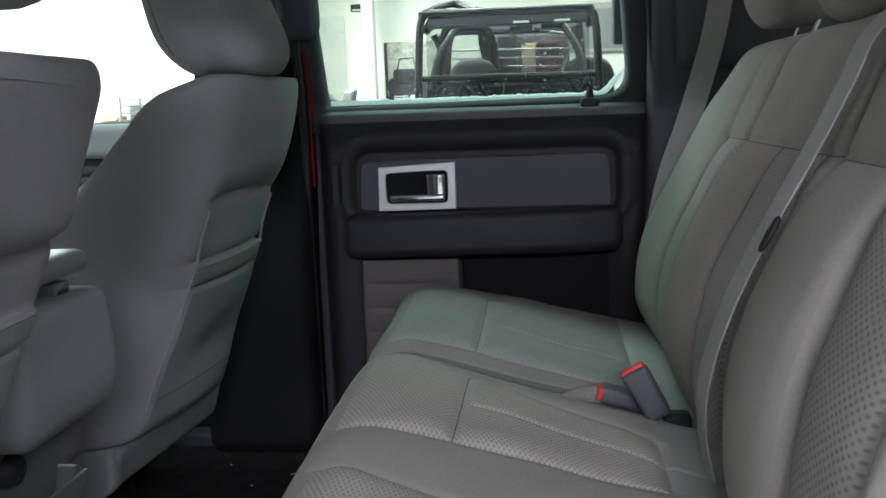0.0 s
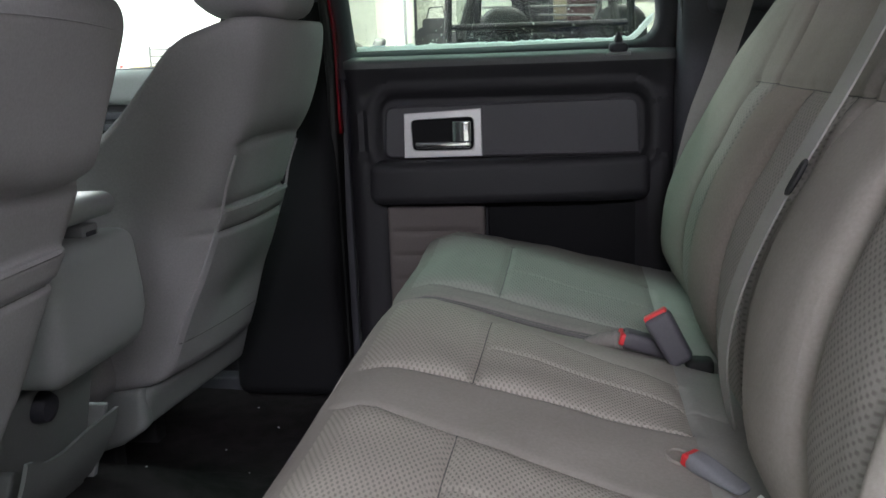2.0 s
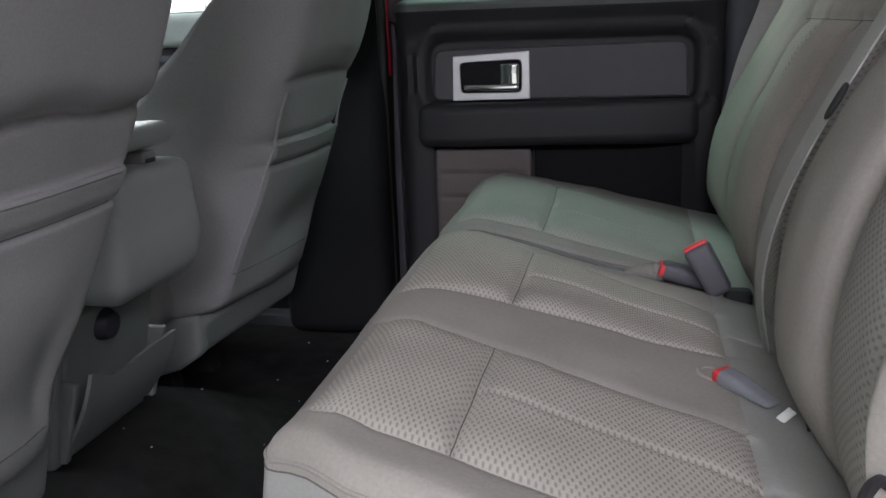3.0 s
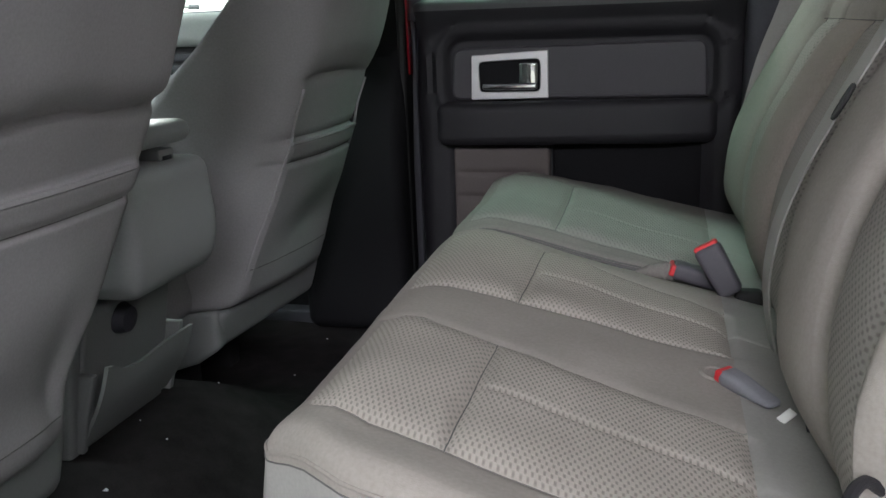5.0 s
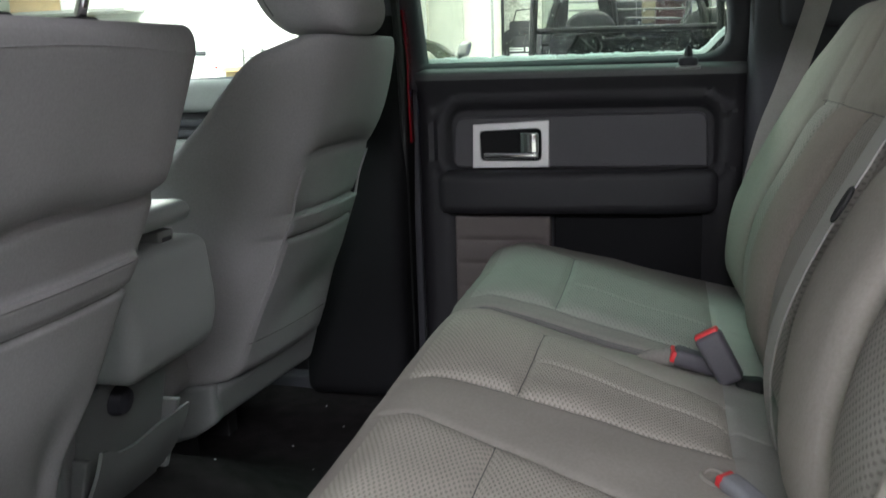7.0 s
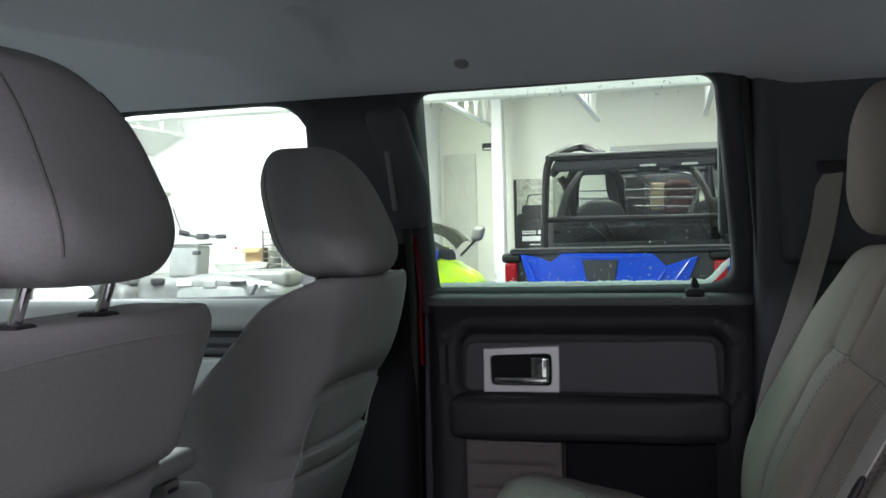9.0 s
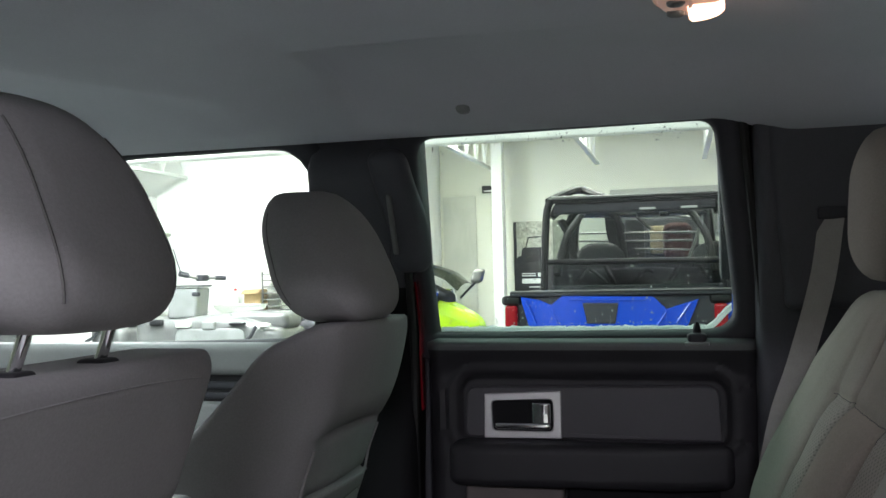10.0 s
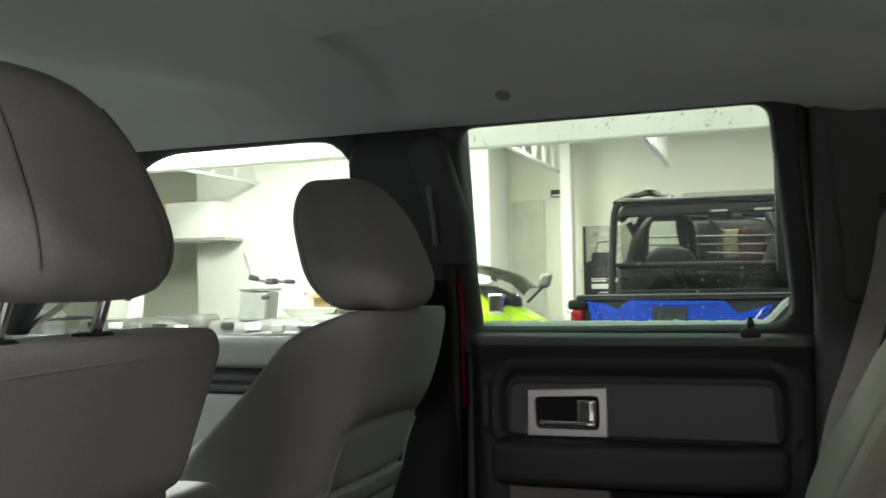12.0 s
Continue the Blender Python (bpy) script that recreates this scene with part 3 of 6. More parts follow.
part("collar", softbox(grid(0.441, 0.481, 0.01, 0.012), grid(1.942, 1.968, 0.008, 0.009), grid(0.832, 0.852, 0.008, 0.006), 0.009)[:2], PLASTIC_BLACK, lock)
part("plate", rbox((0.436, 1.944, 0.826), (0.486, 1.962, 0.833), 0.003), PLASTIC_GREY, lock)


def pane(name, outline, label):
    w = thing(name, label, "window", kind="structure", at=(outline[0][0], glass_side(outline[0][1]) + 0.03, outline[0][1]))
    grown = offset(outline, 0.006)
    p = part("pane", loft([[(u, glass_side(v) + 0.030, v) for u, v in grown], [(u, glass_side(v) + 0.034, v) for u, v in grown]], True, True), GLASS, w, smooth=False)
    p.visible_shadow = False
    return w


pane("window_1", OPENING, "wet rear door window with snow along its foot")
FRONT_OPENING = rounded([(-1.45, 0.822, 0.03), (-0.392, 0.840, 0.02), (-0.376, 1.288, 0.13), (-0.95, 1.284, 0.1)])
pane("window_2", FRONT_OPENING, "clear front door window")
door2 = thing("door_2", "closed grey and charcoal front door", "door", kind="structure", at=(-0.9, 1.99, 0.1))
part("door_panel", rbox((-1.55, 1.975, 0.10), (-0.372, 2.06, 0.80), 0.012), PLASTIC_DARK, door2)
part("outer_skin", rbox((-1.55, 2.0605, 0.03), (-0.405, 2.072, 0.815), 0.006), RED_PAINT, door2, "red painted outer skin")
part("sill_roll", softbox(grid(-1.55, -0.372, 0.1, 0.02), grid(1.945, 2.02, 0.01, 0.02), grid(0.755, 0.832, 0.01, 0.02), 0.02)[:2], PLASTIC_GREY, door2, "grey sill roll")
part("slot", rbox((-1.4, 1.966, 0.722), (-0.40, 1.98, 0.738), 0.003), PLASTIC_BLACK, door2)
part("slot", rbox((-1.4, 1.966, 0.697), (-0.40, 1.98, 0.712), 0.003), PLASTIC_BLACK, door2)
part("lower_panel", rbox((-1.45, 1.955, 0.36), (-0.385, 1.985, 0.690), 0.012), PLASTIC_GREY, door2, "grey lower panel")
part("armrest", rbox((-1.35, 1.86, 0.50), (-0.60, 1.97, 0.57), 0.02), PLASTIC_GREY, door2)
part("window_frame", loft(frame_loops(FRONT_OPENING)), PLASTIC_BLACK, door2, "black window surround")

# snow and drops on the far rear window
rnd = random.Random(4)
snow = thing("snow_strip", "wet snow caught along the foot of the window", "snow", at=(0.2, 2.02, 0.865))
line = [(-0.105 + 0.640 * i / 160) for i in range(161)]


def snow_rise(x):
    return 0.011 + 0.005 * noise.noise(Vector((x * 40, 1, 0))) + 0.004 * noise.noise(Vector((x * 210, 3, 0))) + 0.004 * smooth(0.45, 0.535, x)


verts, faces = [], []
for x in line:
    h, b = snow_rise(x), 0.048 * smooth(0.455, 0.545, x) ** 2.2
    verts += [(x, 2.014, 0.850 + b), (x, 2.014, 0.853 + h * 0.7 + b), (x, 2.020, 0.853 + h + b), (x, 2.034, 0.853 + h * 0.6 + b), (x, 2.036, 0.850 + b)]
for i in range(160):
    faces += [(5 * i + k, 5 * i + (k + 1) % 5, 5 * i + 5 + (k + 1) % 5, 5 * i + 5 + k) for k in range(5)]
part("snow", (verts, faces + [(4, 3, 2, 1, 0), (800, 801, 802, 803, 804)]), SNOW, snow)
verts, faces = [], []
for _ in range(300):
    x = rnd.uniform(-0.10, 0.50)
    z = 0.87 + 0.12 * rnd.random() ** 2.0 if rnd.random() < 0.6 else (1.285 - 0.03 * rnd.random() ** 1.5 if rnd.random() < 0.85 else rnd.uniform(0.9, 1.27))
    r = rnd.uniform(0.0006, 0.0010) + 0.0016 * rnd.random() ** 3
    y = glass_side(z) + 0.0355
    k = len(verts)
    verts += [(x + r * a, y, z + r * 1.15 * b) for a, b in ((-1, 0), (-0.5, -0.9), (0.5, -0.9), (1, 0), (0.5, 0.9), (-0.5, 0.9))] + [(x, y + r * 0.7, z)]
    faces += [(k + (i + 1) % 6, k + i, k + 6) for i in range(6)]
tagged(part("water_drops", (verts, faces), DROPS), "small drops of melt water on the window", "water drops", kind="stuff")

tagged(part("door_sill", rbox((-1.75, 1.93, 0.02), (1.04, 2.07, 0.118), 0.01), PLASTIC_BLACK), "black plastic door sill", "door sill", kind="structure")

# far pillar between the doors
pill = thing("door_pillar", "black plastic trim of the pillar between the doors", "pillar trim", kind="structure", at=(-0.25, 1.95, 0.1))
lean = lambda p, f: (p[0], p[1] - 0.175 * max(0.0, p[2] - 0.86), p[2])
part("trim", softbox(grid(-0.378, -0.150, 0.03, 0.03), grid(1.93, 2.03, 0.03, 0.03), grid(0.93, 1.40, 0.03, 0.03), 0.03, lambda p, f: (p[0], p[1] - 0.175 * max(0.0, p[2] - 0.86) + 0.06 * smooth(1.22, 1.30, p[2]), p[2]))[:2], PILLAR_TRIM, pill)
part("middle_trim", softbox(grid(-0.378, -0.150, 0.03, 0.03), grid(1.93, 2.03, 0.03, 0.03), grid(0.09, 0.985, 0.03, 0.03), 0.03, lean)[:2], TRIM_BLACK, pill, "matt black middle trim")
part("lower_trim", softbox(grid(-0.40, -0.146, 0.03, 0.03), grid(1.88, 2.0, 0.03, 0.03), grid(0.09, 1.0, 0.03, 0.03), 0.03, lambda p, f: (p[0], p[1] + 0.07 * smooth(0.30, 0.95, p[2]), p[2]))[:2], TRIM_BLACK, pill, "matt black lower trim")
part("belt_cover", softbox(grid(-0.190, -0.098, 0.015, 0.03), grid(1.862, 1.93, 0.015, 0.02), grid(0.99, 1.262, 0.02, 0.035), 0.034,
     lambda p, f: (p[0] + 0.050 * smooth(1.27, 1.05, p[2]) - 0.043, p[1] - 0.06 * (p[2] - 1.0), p[2]))[:2], PILLAR_TRIM, pill, "rounded black belt height adjuster")
# The slide's highlight is painted in by using a paler plastic.
part("slider", softbox(grid(-0.166, -0.154, 0.01, 0.005), grid(1.853, 1.875, 0.01, 0.005), grid(1.03, 1.16, 0.02, 0.006), 0.005, lambda p, f: (p[0] - 0.10 * (p[2] - 1.03), p[1] - 0.06 * (p[2] - 1.0), p[2]))[:2], PLASTIC_GREY, pill, "adjuster slide, paler for its highlight")
part("body_edge", ribbon(curve([(-0.140, 1.974, 0.68), (-0.138, 1.960, 0.80), (-0.136, 1.952, 0.875), (-0.142, 1.942, 0.97)]), (1, 0, 0), 0.005, 0.02), RED_PAINT, pill, "red painted body edge")
part("door_seal", tube(curve([(-0.152, 1.955, 0.12), (-0.152, 1.945, 0.60), (-0.150, 1.935, 0.86), (-0.16, 1.87, 1.25)]), 0.009, 8), RUBBER, pill, "black rubber door seal")
part("jamb", join(rbox((-0.40, 2.012, 0.02), (-0.136, 2.075, 0.97), 0.004), moved(rbox((-0.40, 0.0, 0.0), (-0.135, 0.06, 0.47), 0.004), pose(0, 2.015, 0.96, 10, 0, 0))), PLASTIC_BLACK, pill)
# rear pillar behind the door
rp = thing("rear_pillar", "charcoal plastic trim of the rear pillar", "pillar trim", kind="structure", at=(0.75, 1.95, 0.1))
part("trim", softbox(grid(0.578, 1.0, 0.04, 0.03), grid(1.925, 2.05, 0.03, 0.03), grid(0.09, 1.36, 0.03, 0.03), 0.03, lean)[:2], PILLAR_TRIM, rp)
part("upper_trim", softbox(grid(0.60, 0.99, 0.04, 0.02), grid(1.902, 1.97, 0.02, 0.018), grid(0.90, 1.285, 0.03, 0.02), 0.018, lambda p, f: (p[0] + 0.03 * smooth(1.29, 0.9, p[2]), p[1] - 0.13 * max(0.0, p[2] - 0.86), p[2]))[:2], PILLAR_TRIM, rp)
part("jamb", join(rbox((0.55, 2.012, 0.02), (1.04, 2.075, 0.97), 0.004), moved(rbox((0.515, 0.0, 0.0), (1.04, 0.06, 0.47), 0.004), pose(0, 2.015, 0.96, 10, 0, 0)), moved(rbox((-1.03, -0.03, 0.36), (1.04, 0.06, 0.47), 0.004), pose(0, 2.015, 0.96, 10, 0, 0))), PLASTIC_BLACK, rp)
part("body_edge", ribbon([(0.585, 1.985, 0.66), (0.583, 1.975, 0.90)], (1, 0, 0), 0.004, 0.012), RED_PAINT, rp, "red painted body edge")
part("door_seal", tube(curve([(0.596, 1.965, 0.12), (0.596, 1.950, 0.60), (0.593, 1.94, 0.86), (0.56, 1.885, 1.28)]), 0.009, 8), RUBBER, rp, "black rubber door seal")
hook = thing("coat_hook", "small black coat hook on the roof edge", "coat hook", at=(0.0, 1.78, 1.33))
part("hook", softbox(grid(0.000, 0.030, 0.008, 0.012), grid(1.760, 1.792, 0.008, 0.012), grid(1.310, 1.340, 0.008, 0.012), 0.012)[:2], PLASTIC_GREY, hook)


# ---- rear bench ----
bench = thing("rear_bench", "grey cloth split rear bench with dotted knit panels", "bench seat", at=(0.4, 1.2, FLOOR))


BENCH_FRONT = 0.080


def cushion_top(x):
    """Height of the bench's seating face along its depth."""
    return 0.472 - 0.172 * max(0.0, x - 0.155) - 0.018 * smooth(0.15, 0.08, x)


def cushion(y0, y1, panels, label, high, taper, round_near, cloth=CLOTH_KNIT, plain=CLOTH):
    """A bench cushion: plain cloth with sewn-in knit panels (y from, y to), a cross seam and a pale strip along the back."""
    seams_y = [v for p in panels for v in p] + [(p[0] + p[1]) / 2 for p in panels]
    slide = lambda v: float(np.interp(v, [q[0] for q in taper], [q[1] for q in taper]))

    def warp(p, f):
        x, y, z = p
        k = smooth(0.36, 0.44, f[2])
        base = cushion_top(x) - 0.46
        top = 0.0
        for a, b, w in high:
            top += b * bell(y, a, w) * smooth(0.56, 0.25, x)
        for a, b in panels:
            inside = smooth(a - 0.004, a + 0.035, y) * smooth(b + 0.004, b - 0.035, y)
            top += 0.004 * inside * smooth(0.11, 0.15, x) * smooth(0.50, 0.45, x)
            if f[0] < 0.50:
                top -= 0.0030 * (bell(y, a, 0.005) + bell(y, b, 0.005)) * smooth(0.09, 0.12, x)
            if a - 0.02 < y < b + 0.02:
                hold = smooth(a - 0.002, a + 0.02, y) * smooth(b + 0.002, b - 0.02, y)
                top -= hold * (0.0070 * bell(x, 0.25, 0.0075) + 0.006 * bell(x, 0.502, 0.007))
                top += hold * 0.004 * (bell(x, 0.205, 0.035) + bell(x, 0.30, 0.04))
                if x > 0.25:
                    top -= 0.0026 * bell(y, (a + b) / 2, 0.0045)
        shift = (x - 0.17) * slide(f[1])
        y += shift - 0.16 * max(0.0, x - 0.15) * smooth(y0 + 0.30, y0 + 0.02, f[1]) * round_near + 0.055 * smooth(0.22, 0.09, f[0]) ** 2 * smooth(y0 + 0.16, y0, f[1]) * round_near
        top += 0.0030 * noise.noise(Vector((x * 11, y * 11, 2.0))) + 0.0016 * noise.noise(Vector((x * 30, y * 24, 7.0)))
        bulge = -0.010 * bell(f[2], 0.36, 0.06) * smooth(0.2, 0.1, f[0])
        return (x + bulge - 0.012 * smooth(0.80, 1.30, y) * smooth(0.22, 0.10, f[0]), y, z + base * k + top * smooth(0.425, 0.455, f[2]))

    soft = softbox(grid(BENCH_FRONT, 0.600, 0.02, 0.032, (0.25, 0.502)), grid(y0, y1, 0.02, 0.03, seams_y), sorted(set(grid(0.27, 0.46, 0.022, 0.03)) | {0.457, 0.448, 0.440, 0.432}), np.array([0.030, 0.030 if round_near else 0.013, 0.030 if round_near else 0.020]), warp)

    def region(c, side):
        if c[0] > 0.502:
            return "strip"
        for i, (a, b) in enumerate(panels):
            if side in "Z" and a < c[1] < b and c[0] > BENCH_FRONT + 0.028:
                return ("front", i) if c[0] < 0.25 else ("rear", i)
        if side in "xy" and c[2] < 0.434:
            return "side"
        return "base"

    # The far cushion's side takes the darker cloth as painted gap shade.
    table = {"base": ("cushion", plain, label), "side": ("side_panel", plain if plain is CLOTH_DULL_SHADED else CLOTH_PALE, "plain cloth side panel"), "strip": ("rear_strip", CLOTH_PALE, "pale plain cloth strip")}
    for i in range(len(panels)):
        table["front", i] = ("front_panel", cloth, "dotted knit panel")
        table["rear", i] = ("seat_panel", cloth, "dotted knit panel")
    ob = split_parts(soft, region, table, bench)
    for z, wide in ((0.440, 0.0024), (0.432, 0.0009)) if round_near else ((0.457, 0.0016), (0.448, 0.0032)):
        near = along(soft, lambda f: abs(f[2] - z) < 1e-4 and f[1] == y0 and f[0] < 0.5, lambda f: -f[0])
        rim = along(soft, lambda f: abs(f[2] - z) < 1e-4 and f[0] == soft[2][:, 0].min() and f[1] > y0, lambda f: f[1])
        part("piping", tube(near + rim if round_near else near, wide, 6), CLOTH if z > 0.435 and round_near else PIPING, ob)
    for a, b in panels:
        cross = along(soft, lambda f: abs(f[0] - 0.25) < 1e-6 and f[2] == 0.46 and a <= f[1] <= b, lambda f: f[1])
        part("seam", tube(cross, 0.0009, 5), PIPING, ob)
        for v in (a, b):
            side = along(soft, lambda f: abs(f[1] - v) < 1e-6 and f[2] == 0.46 and 0.12 < f[0] < 0.504, lambda f: f[0])
            part("seam", tube(side, 0.0006, 5), PIPING, ob)
    part("base", rbox((0.18, y0 + 0.03, FLOOR), (0.56, y1 - 0.03, 0.285), 0.02), PLASTIC_BLACK, bench, "black plastic base")


cushion(0.588, 1.388, [(0.667, 0.922), (1.052, 1.336)], "wide cushion with two dotted panels", [(0.60, 0.004, 0.04), (1.385, -0.005, 0.03), (0.985, 0.002, 0.05)],
        [(0.588, 0.0), (0.667, -0.12), (0.922, -0.354), (1.052, -0.17), (1.336, -0.53), (1.388, -0.31)], 1.0)
cushion(1.402, 1.84, [(1.450, 1.775)], "narrow cushion beside the far door", [(1.785, 0.014, 0.085), (1.415, -0.008, 0.025)], [(1.402, -0.30), (1.45, -0.30), (1.775, -0.40), (1.84, 0.0)], 0.0, CLOTH_WORN, CLOTH_DULL_SHADED)

BACK_Z = (0.36, 0.41, 0.50, 0.56, 0.63, 0.70, 0.76, 0.824, 0.919, 1.0)
BACK_X = (0.566, 0.553, 0.546, 0.553, 0.577, 0.615, 0.646, 0.680, 0.722, 0.76)


def back_front(z):
    """Where the bench back's front face lies at a height."""
    return sum(float(np.interp(z + d, BACK_Z, BACK_X)) for d in (-0.03, -0.015, 0, 0.015, 0.03)) / 5


def backrest(y0, y1, pads, label, lean=0.0, crown=0.004, roll=None, skew=0.0):
    """A bench back of upright padded rolls (y from, y to, swell, whether of knit cloth) under a plain upper panel."""
    seams_y = sorted({v for p in pads for v in p[:2]} - {y0, y1})

    def warp(p, f):
        x, y, z = p
        k = 1 - smooth(0.02, 0.10, f[0])
        low = smooth(0.800, 0.690, z) * smooth(0.375, 0.47, z)
        out = 0.015
        for a, b, h, _ in pads:
            q = (2 * y - a - b) / (b - a)
            if abs(q) < 1:
                out -= h * (1 - q * q) ** 0.55 * (1 + skew * q) * (smooth(0.925, 0.80, z) * smooth(0.375, 0.47, z) if b > 1.8 else low)
        out += sum(0.015 * bell(y, v, 0.011) for v in seams_y) * low
        out += (0.006 * bell(z, 0.777, 0.009) - 0.004 * bell(z, 0.740, 0.03)) * smooth(1.62, 1.58, y)
        q = (2 * y - y0 - y1) / (y1 - y0)
        out -= crown * (1 - q * q) * smooth(0.775, 0.83, z)
        out += 0.004 * noise.noise(Vector((y * 7, z * 7, 5.0))) + 0.0015 * noise.noise(Vector((y * 26, z * 18, 3.0)))
        inner = smooth(y0, y0 + 0.06, y) * smooth(y1, y1 - 0.06, y)
        return (back_front(z) + x + out * k, y + lean * (z - 0.60) * inner, z)

    soft = softbox(grid(0.0, 0.13, 0.03, 0.03), grid(y0, y1, 0.012, 0.028, seams_y), grid(0.375, 0.938, 0.02, 0.04, (0.777,)), np.array([0.030, 0.024, 0.040]), warp)

    def region(c, side):
        if side == "x" and c[2] > 0.777:
            return "upper"
        for i, (a, b, h, knitted) in enumerate(pads):
            if (knitted or roll and h > 0.02) and side == "x" and a < c[1] < b:
                return i
        return "base"

    table = {"base": ("backrest", CLOTH, label), "upper": ("upper_panel", CLOTH, "plain grey upper panel")}
    for i in range(len(pads)):
        table[i] = ("back_panel", CLOTH_RIB, "dotted knit panel") if pads[i][3] else ("padded_roll", roll, "soiled brownish padded roll")
    ob = split_parts(soft, region, table, bench, uv=(1, 2))
    for v in seams_y:
        line = along(soft, lambda f: abs(f[1] - v) < 1e-6 and f[0] == 0.0 and 0.43 < f[2] < 0.78, lambda f: f[2])
        part("seam", tube(line, 0.0009, 5), PIPING, ob)
    if y0 < 0.8:
        rim = max(v for v in soft[2][:, 1] if v < y1 - 0.008)
        part("piping", tube(along(soft, lambda f: f[1] == rim and f[0] == 0.0 and 0.40 < f[2] < 0.90, lambda f: f[2]), 0.0022, 6), CLOTH, ob)
    cross = along(soft, lambda f: abs(f[2] - 0.777) < 1e-6 and f[0] == 0.0 and f[1] < 1.60, lambda f: f[1])
    part("cross_seam", tube(cross, 0.0008, 5), PIPING, ob)
    return ob


backrest(1.482, 1.838, [(1.482, 1.595, 0.011, True), (1.595, 1.838, 0.028, False)], "bench back beside the far door", skew=0.25)
backrest(1.036, 1.480, [(1.036, 1.078, 0.003, False), (1.078, 1.262, 0.006, True), (1.262, 1.480, 0.0205, False)], "bench back in the middle with a padded roll", roll=CLOTH_SOILED, skew=0.15)
backrest(0.588, 1.006, [(0.588, 0.640, 0.012, False), (0.640, 0.800, 0.010, True), (0.800, 1.006, 0.030, False)], "bench back beside the open door", 0.28)


def headrest(parent, y, x, z, half, deep, tall, label, mat, post_x, taper=0.14, lean_front=0.0, seams=(-0.62, 0.62), side_seam=None):
    """A headrest cushion with its seams, posts and sleeves, as a part of its seat."""
    def warp(p, f):
        u, v, w = p[0], p[1], p[2]
        t = w / tall
        full = 1 - (v / half) ** 2
        return (x + u * (1 - 0.25 * t * t) - lean_front * t + 0.018 * full * (0.8 if u > 0 else -1), y + v * (1.0 - taper * t ** 1.6), z + w - 0.022 * (v / half) ** 2 * t - 0.008 * (1 - t) * full)

    r = np.array([min(0.06, deep * 0.9), 0.085, min(0.085, tall * 0.42)])
    gy, gz = grid(-half, half, 0.02, 0.085), grid(0.0, tall, 0.02, r[2])
    gx = grid(-deep, deep, 0.02, r[0])
    soft = softbox(gx, gy, gz, r, warp)
    ob = part("headrest", soft[:2], mat, parent, label, angle=80)
    lines = [min(gy, key=lambda v: abs(v - half * q)) for q in seams]
    for s, v in zip((-1, 1), lines):
        if side_seam is None:
            seam = along(soft, lambda f: f[0] == deep and f[1] == v, lambda f: f[2])
            part("seam", tube(seam, 0.0016, 5), PIPING, ob)
        elif s < 0:
            u = min(gx, key=lambda g: abs(g - deep * side_seam))
            part("seam", tube(along(soft, lambda f: f[0] == u and f[1] == -half, lambda f: f[2]), 0.0011, 5), PIPING, ob)
        part("post", tube([(post_x - 0.016, y + s * 0.06, z - 0.075), (post_x + 0.024, y + s * 0.06, z + 0.03)], 0.0060, 10), CHROME, ob, "chrome post")
        part("post_sleeve", softbox(grid(post_x - 0.022, post_x + 0.012, 0.012, 0.01), grid(y + s * 0.06 - 0.016, y + s * 0.06 + 0.016, 0.012, 0.01), grid(z - 0.052, z - 0.038, 0.01, 0.006), 0.0065)[:2], PLASTIC_DARK, ob)
    return ob


headrest(bench, 1.66, 0.785, 0.965, 0.14, 0.055, 0.25, "grey cloth headrest", CLOTH, 0.80)
headrest(bench, 1.26, 0.785, 0.942, 0.12, 0.050, 0.16, "low grey cloth headrest", CLOTH, 0.80)
headrest(bench, 0.80, 0.785, 0.965, 0.14, 0.055, 0.25, "grey cloth headrest", CLOTH, 0.80)

part("hinge_cover", tube(curve([(0.575, 0.600, 0.470), (0.555, 0.585, 0.488), (0.540, 0.560, 0.480), (0.545, 0.540, 0.455)]), 0.0045, 8), PLASTIC_DARK, bench, "dark recliner cover")

# belts and buckles of the bench
belt = thing("seat_belt", "grey webbing shoulder belt hanging beside the far door", "seat belt", at=(0.68, 1.87, 0.60))
part("webbing", ribbon(curve([(0.585, 1.85, 0.58), (0.615, 1.868, 0.70), (0.65, 1.872, 0.80), (0.695, 1.874, 0.955), (0.716, 1.872, 1.08)]), (1, -0.25, -0.3), 0.046, 0.002), BELT, belt)
part("guide", rbox((0.69, 1.865, 1.075), (0.745, 1.885, 1.10), 0.006), PLASTIC_BLACK, belt)
belt = thing("seat_belt", "grey webbing belt lying across the middle of the bench back", "seat belt", at=(0.6, 1.02, 0.45))
mid_line = curve([(back_front(z) - 0.006 + 0.05 * max(0.0, 0.44 - z), 1.060 - 0.012 * bell(z, 0.60, 0.06) + 0.012 * bell(z, 0.47, 0.05), z) for z in (0.40, 0.45, 0.50, 0.56, 0.62, 0.68, 0.74, 0.80, 0.86, 0.905)] + [(0.742, 1.038, 0.938), (0.80, 1.034, 0.962), (0.87, 1.03, 0.97)])
part("webbing", ribbon(mid_line, (-0.04, 1.0, 0.0), 0.047, 0.0022), BELT, belt)
part("latch_stop", tube([(0.603 + 0.52 * 0.017 * math.sin(a), 1.024 + 0.006 * math.cos(a), 0.698 + 0.017 * math.sin(a)) for a in (2 * math.pi * k / 20 for k in range(20))], 0.0028, 6, True), RUBBER, belt, "black belt stop")
part("stop_core", ribbon([(0.598, 1.024, 0.686), (0.611, 1.024, 0.711)], (0, 1, 0), 0.010, 0.003), RUBBER, belt)


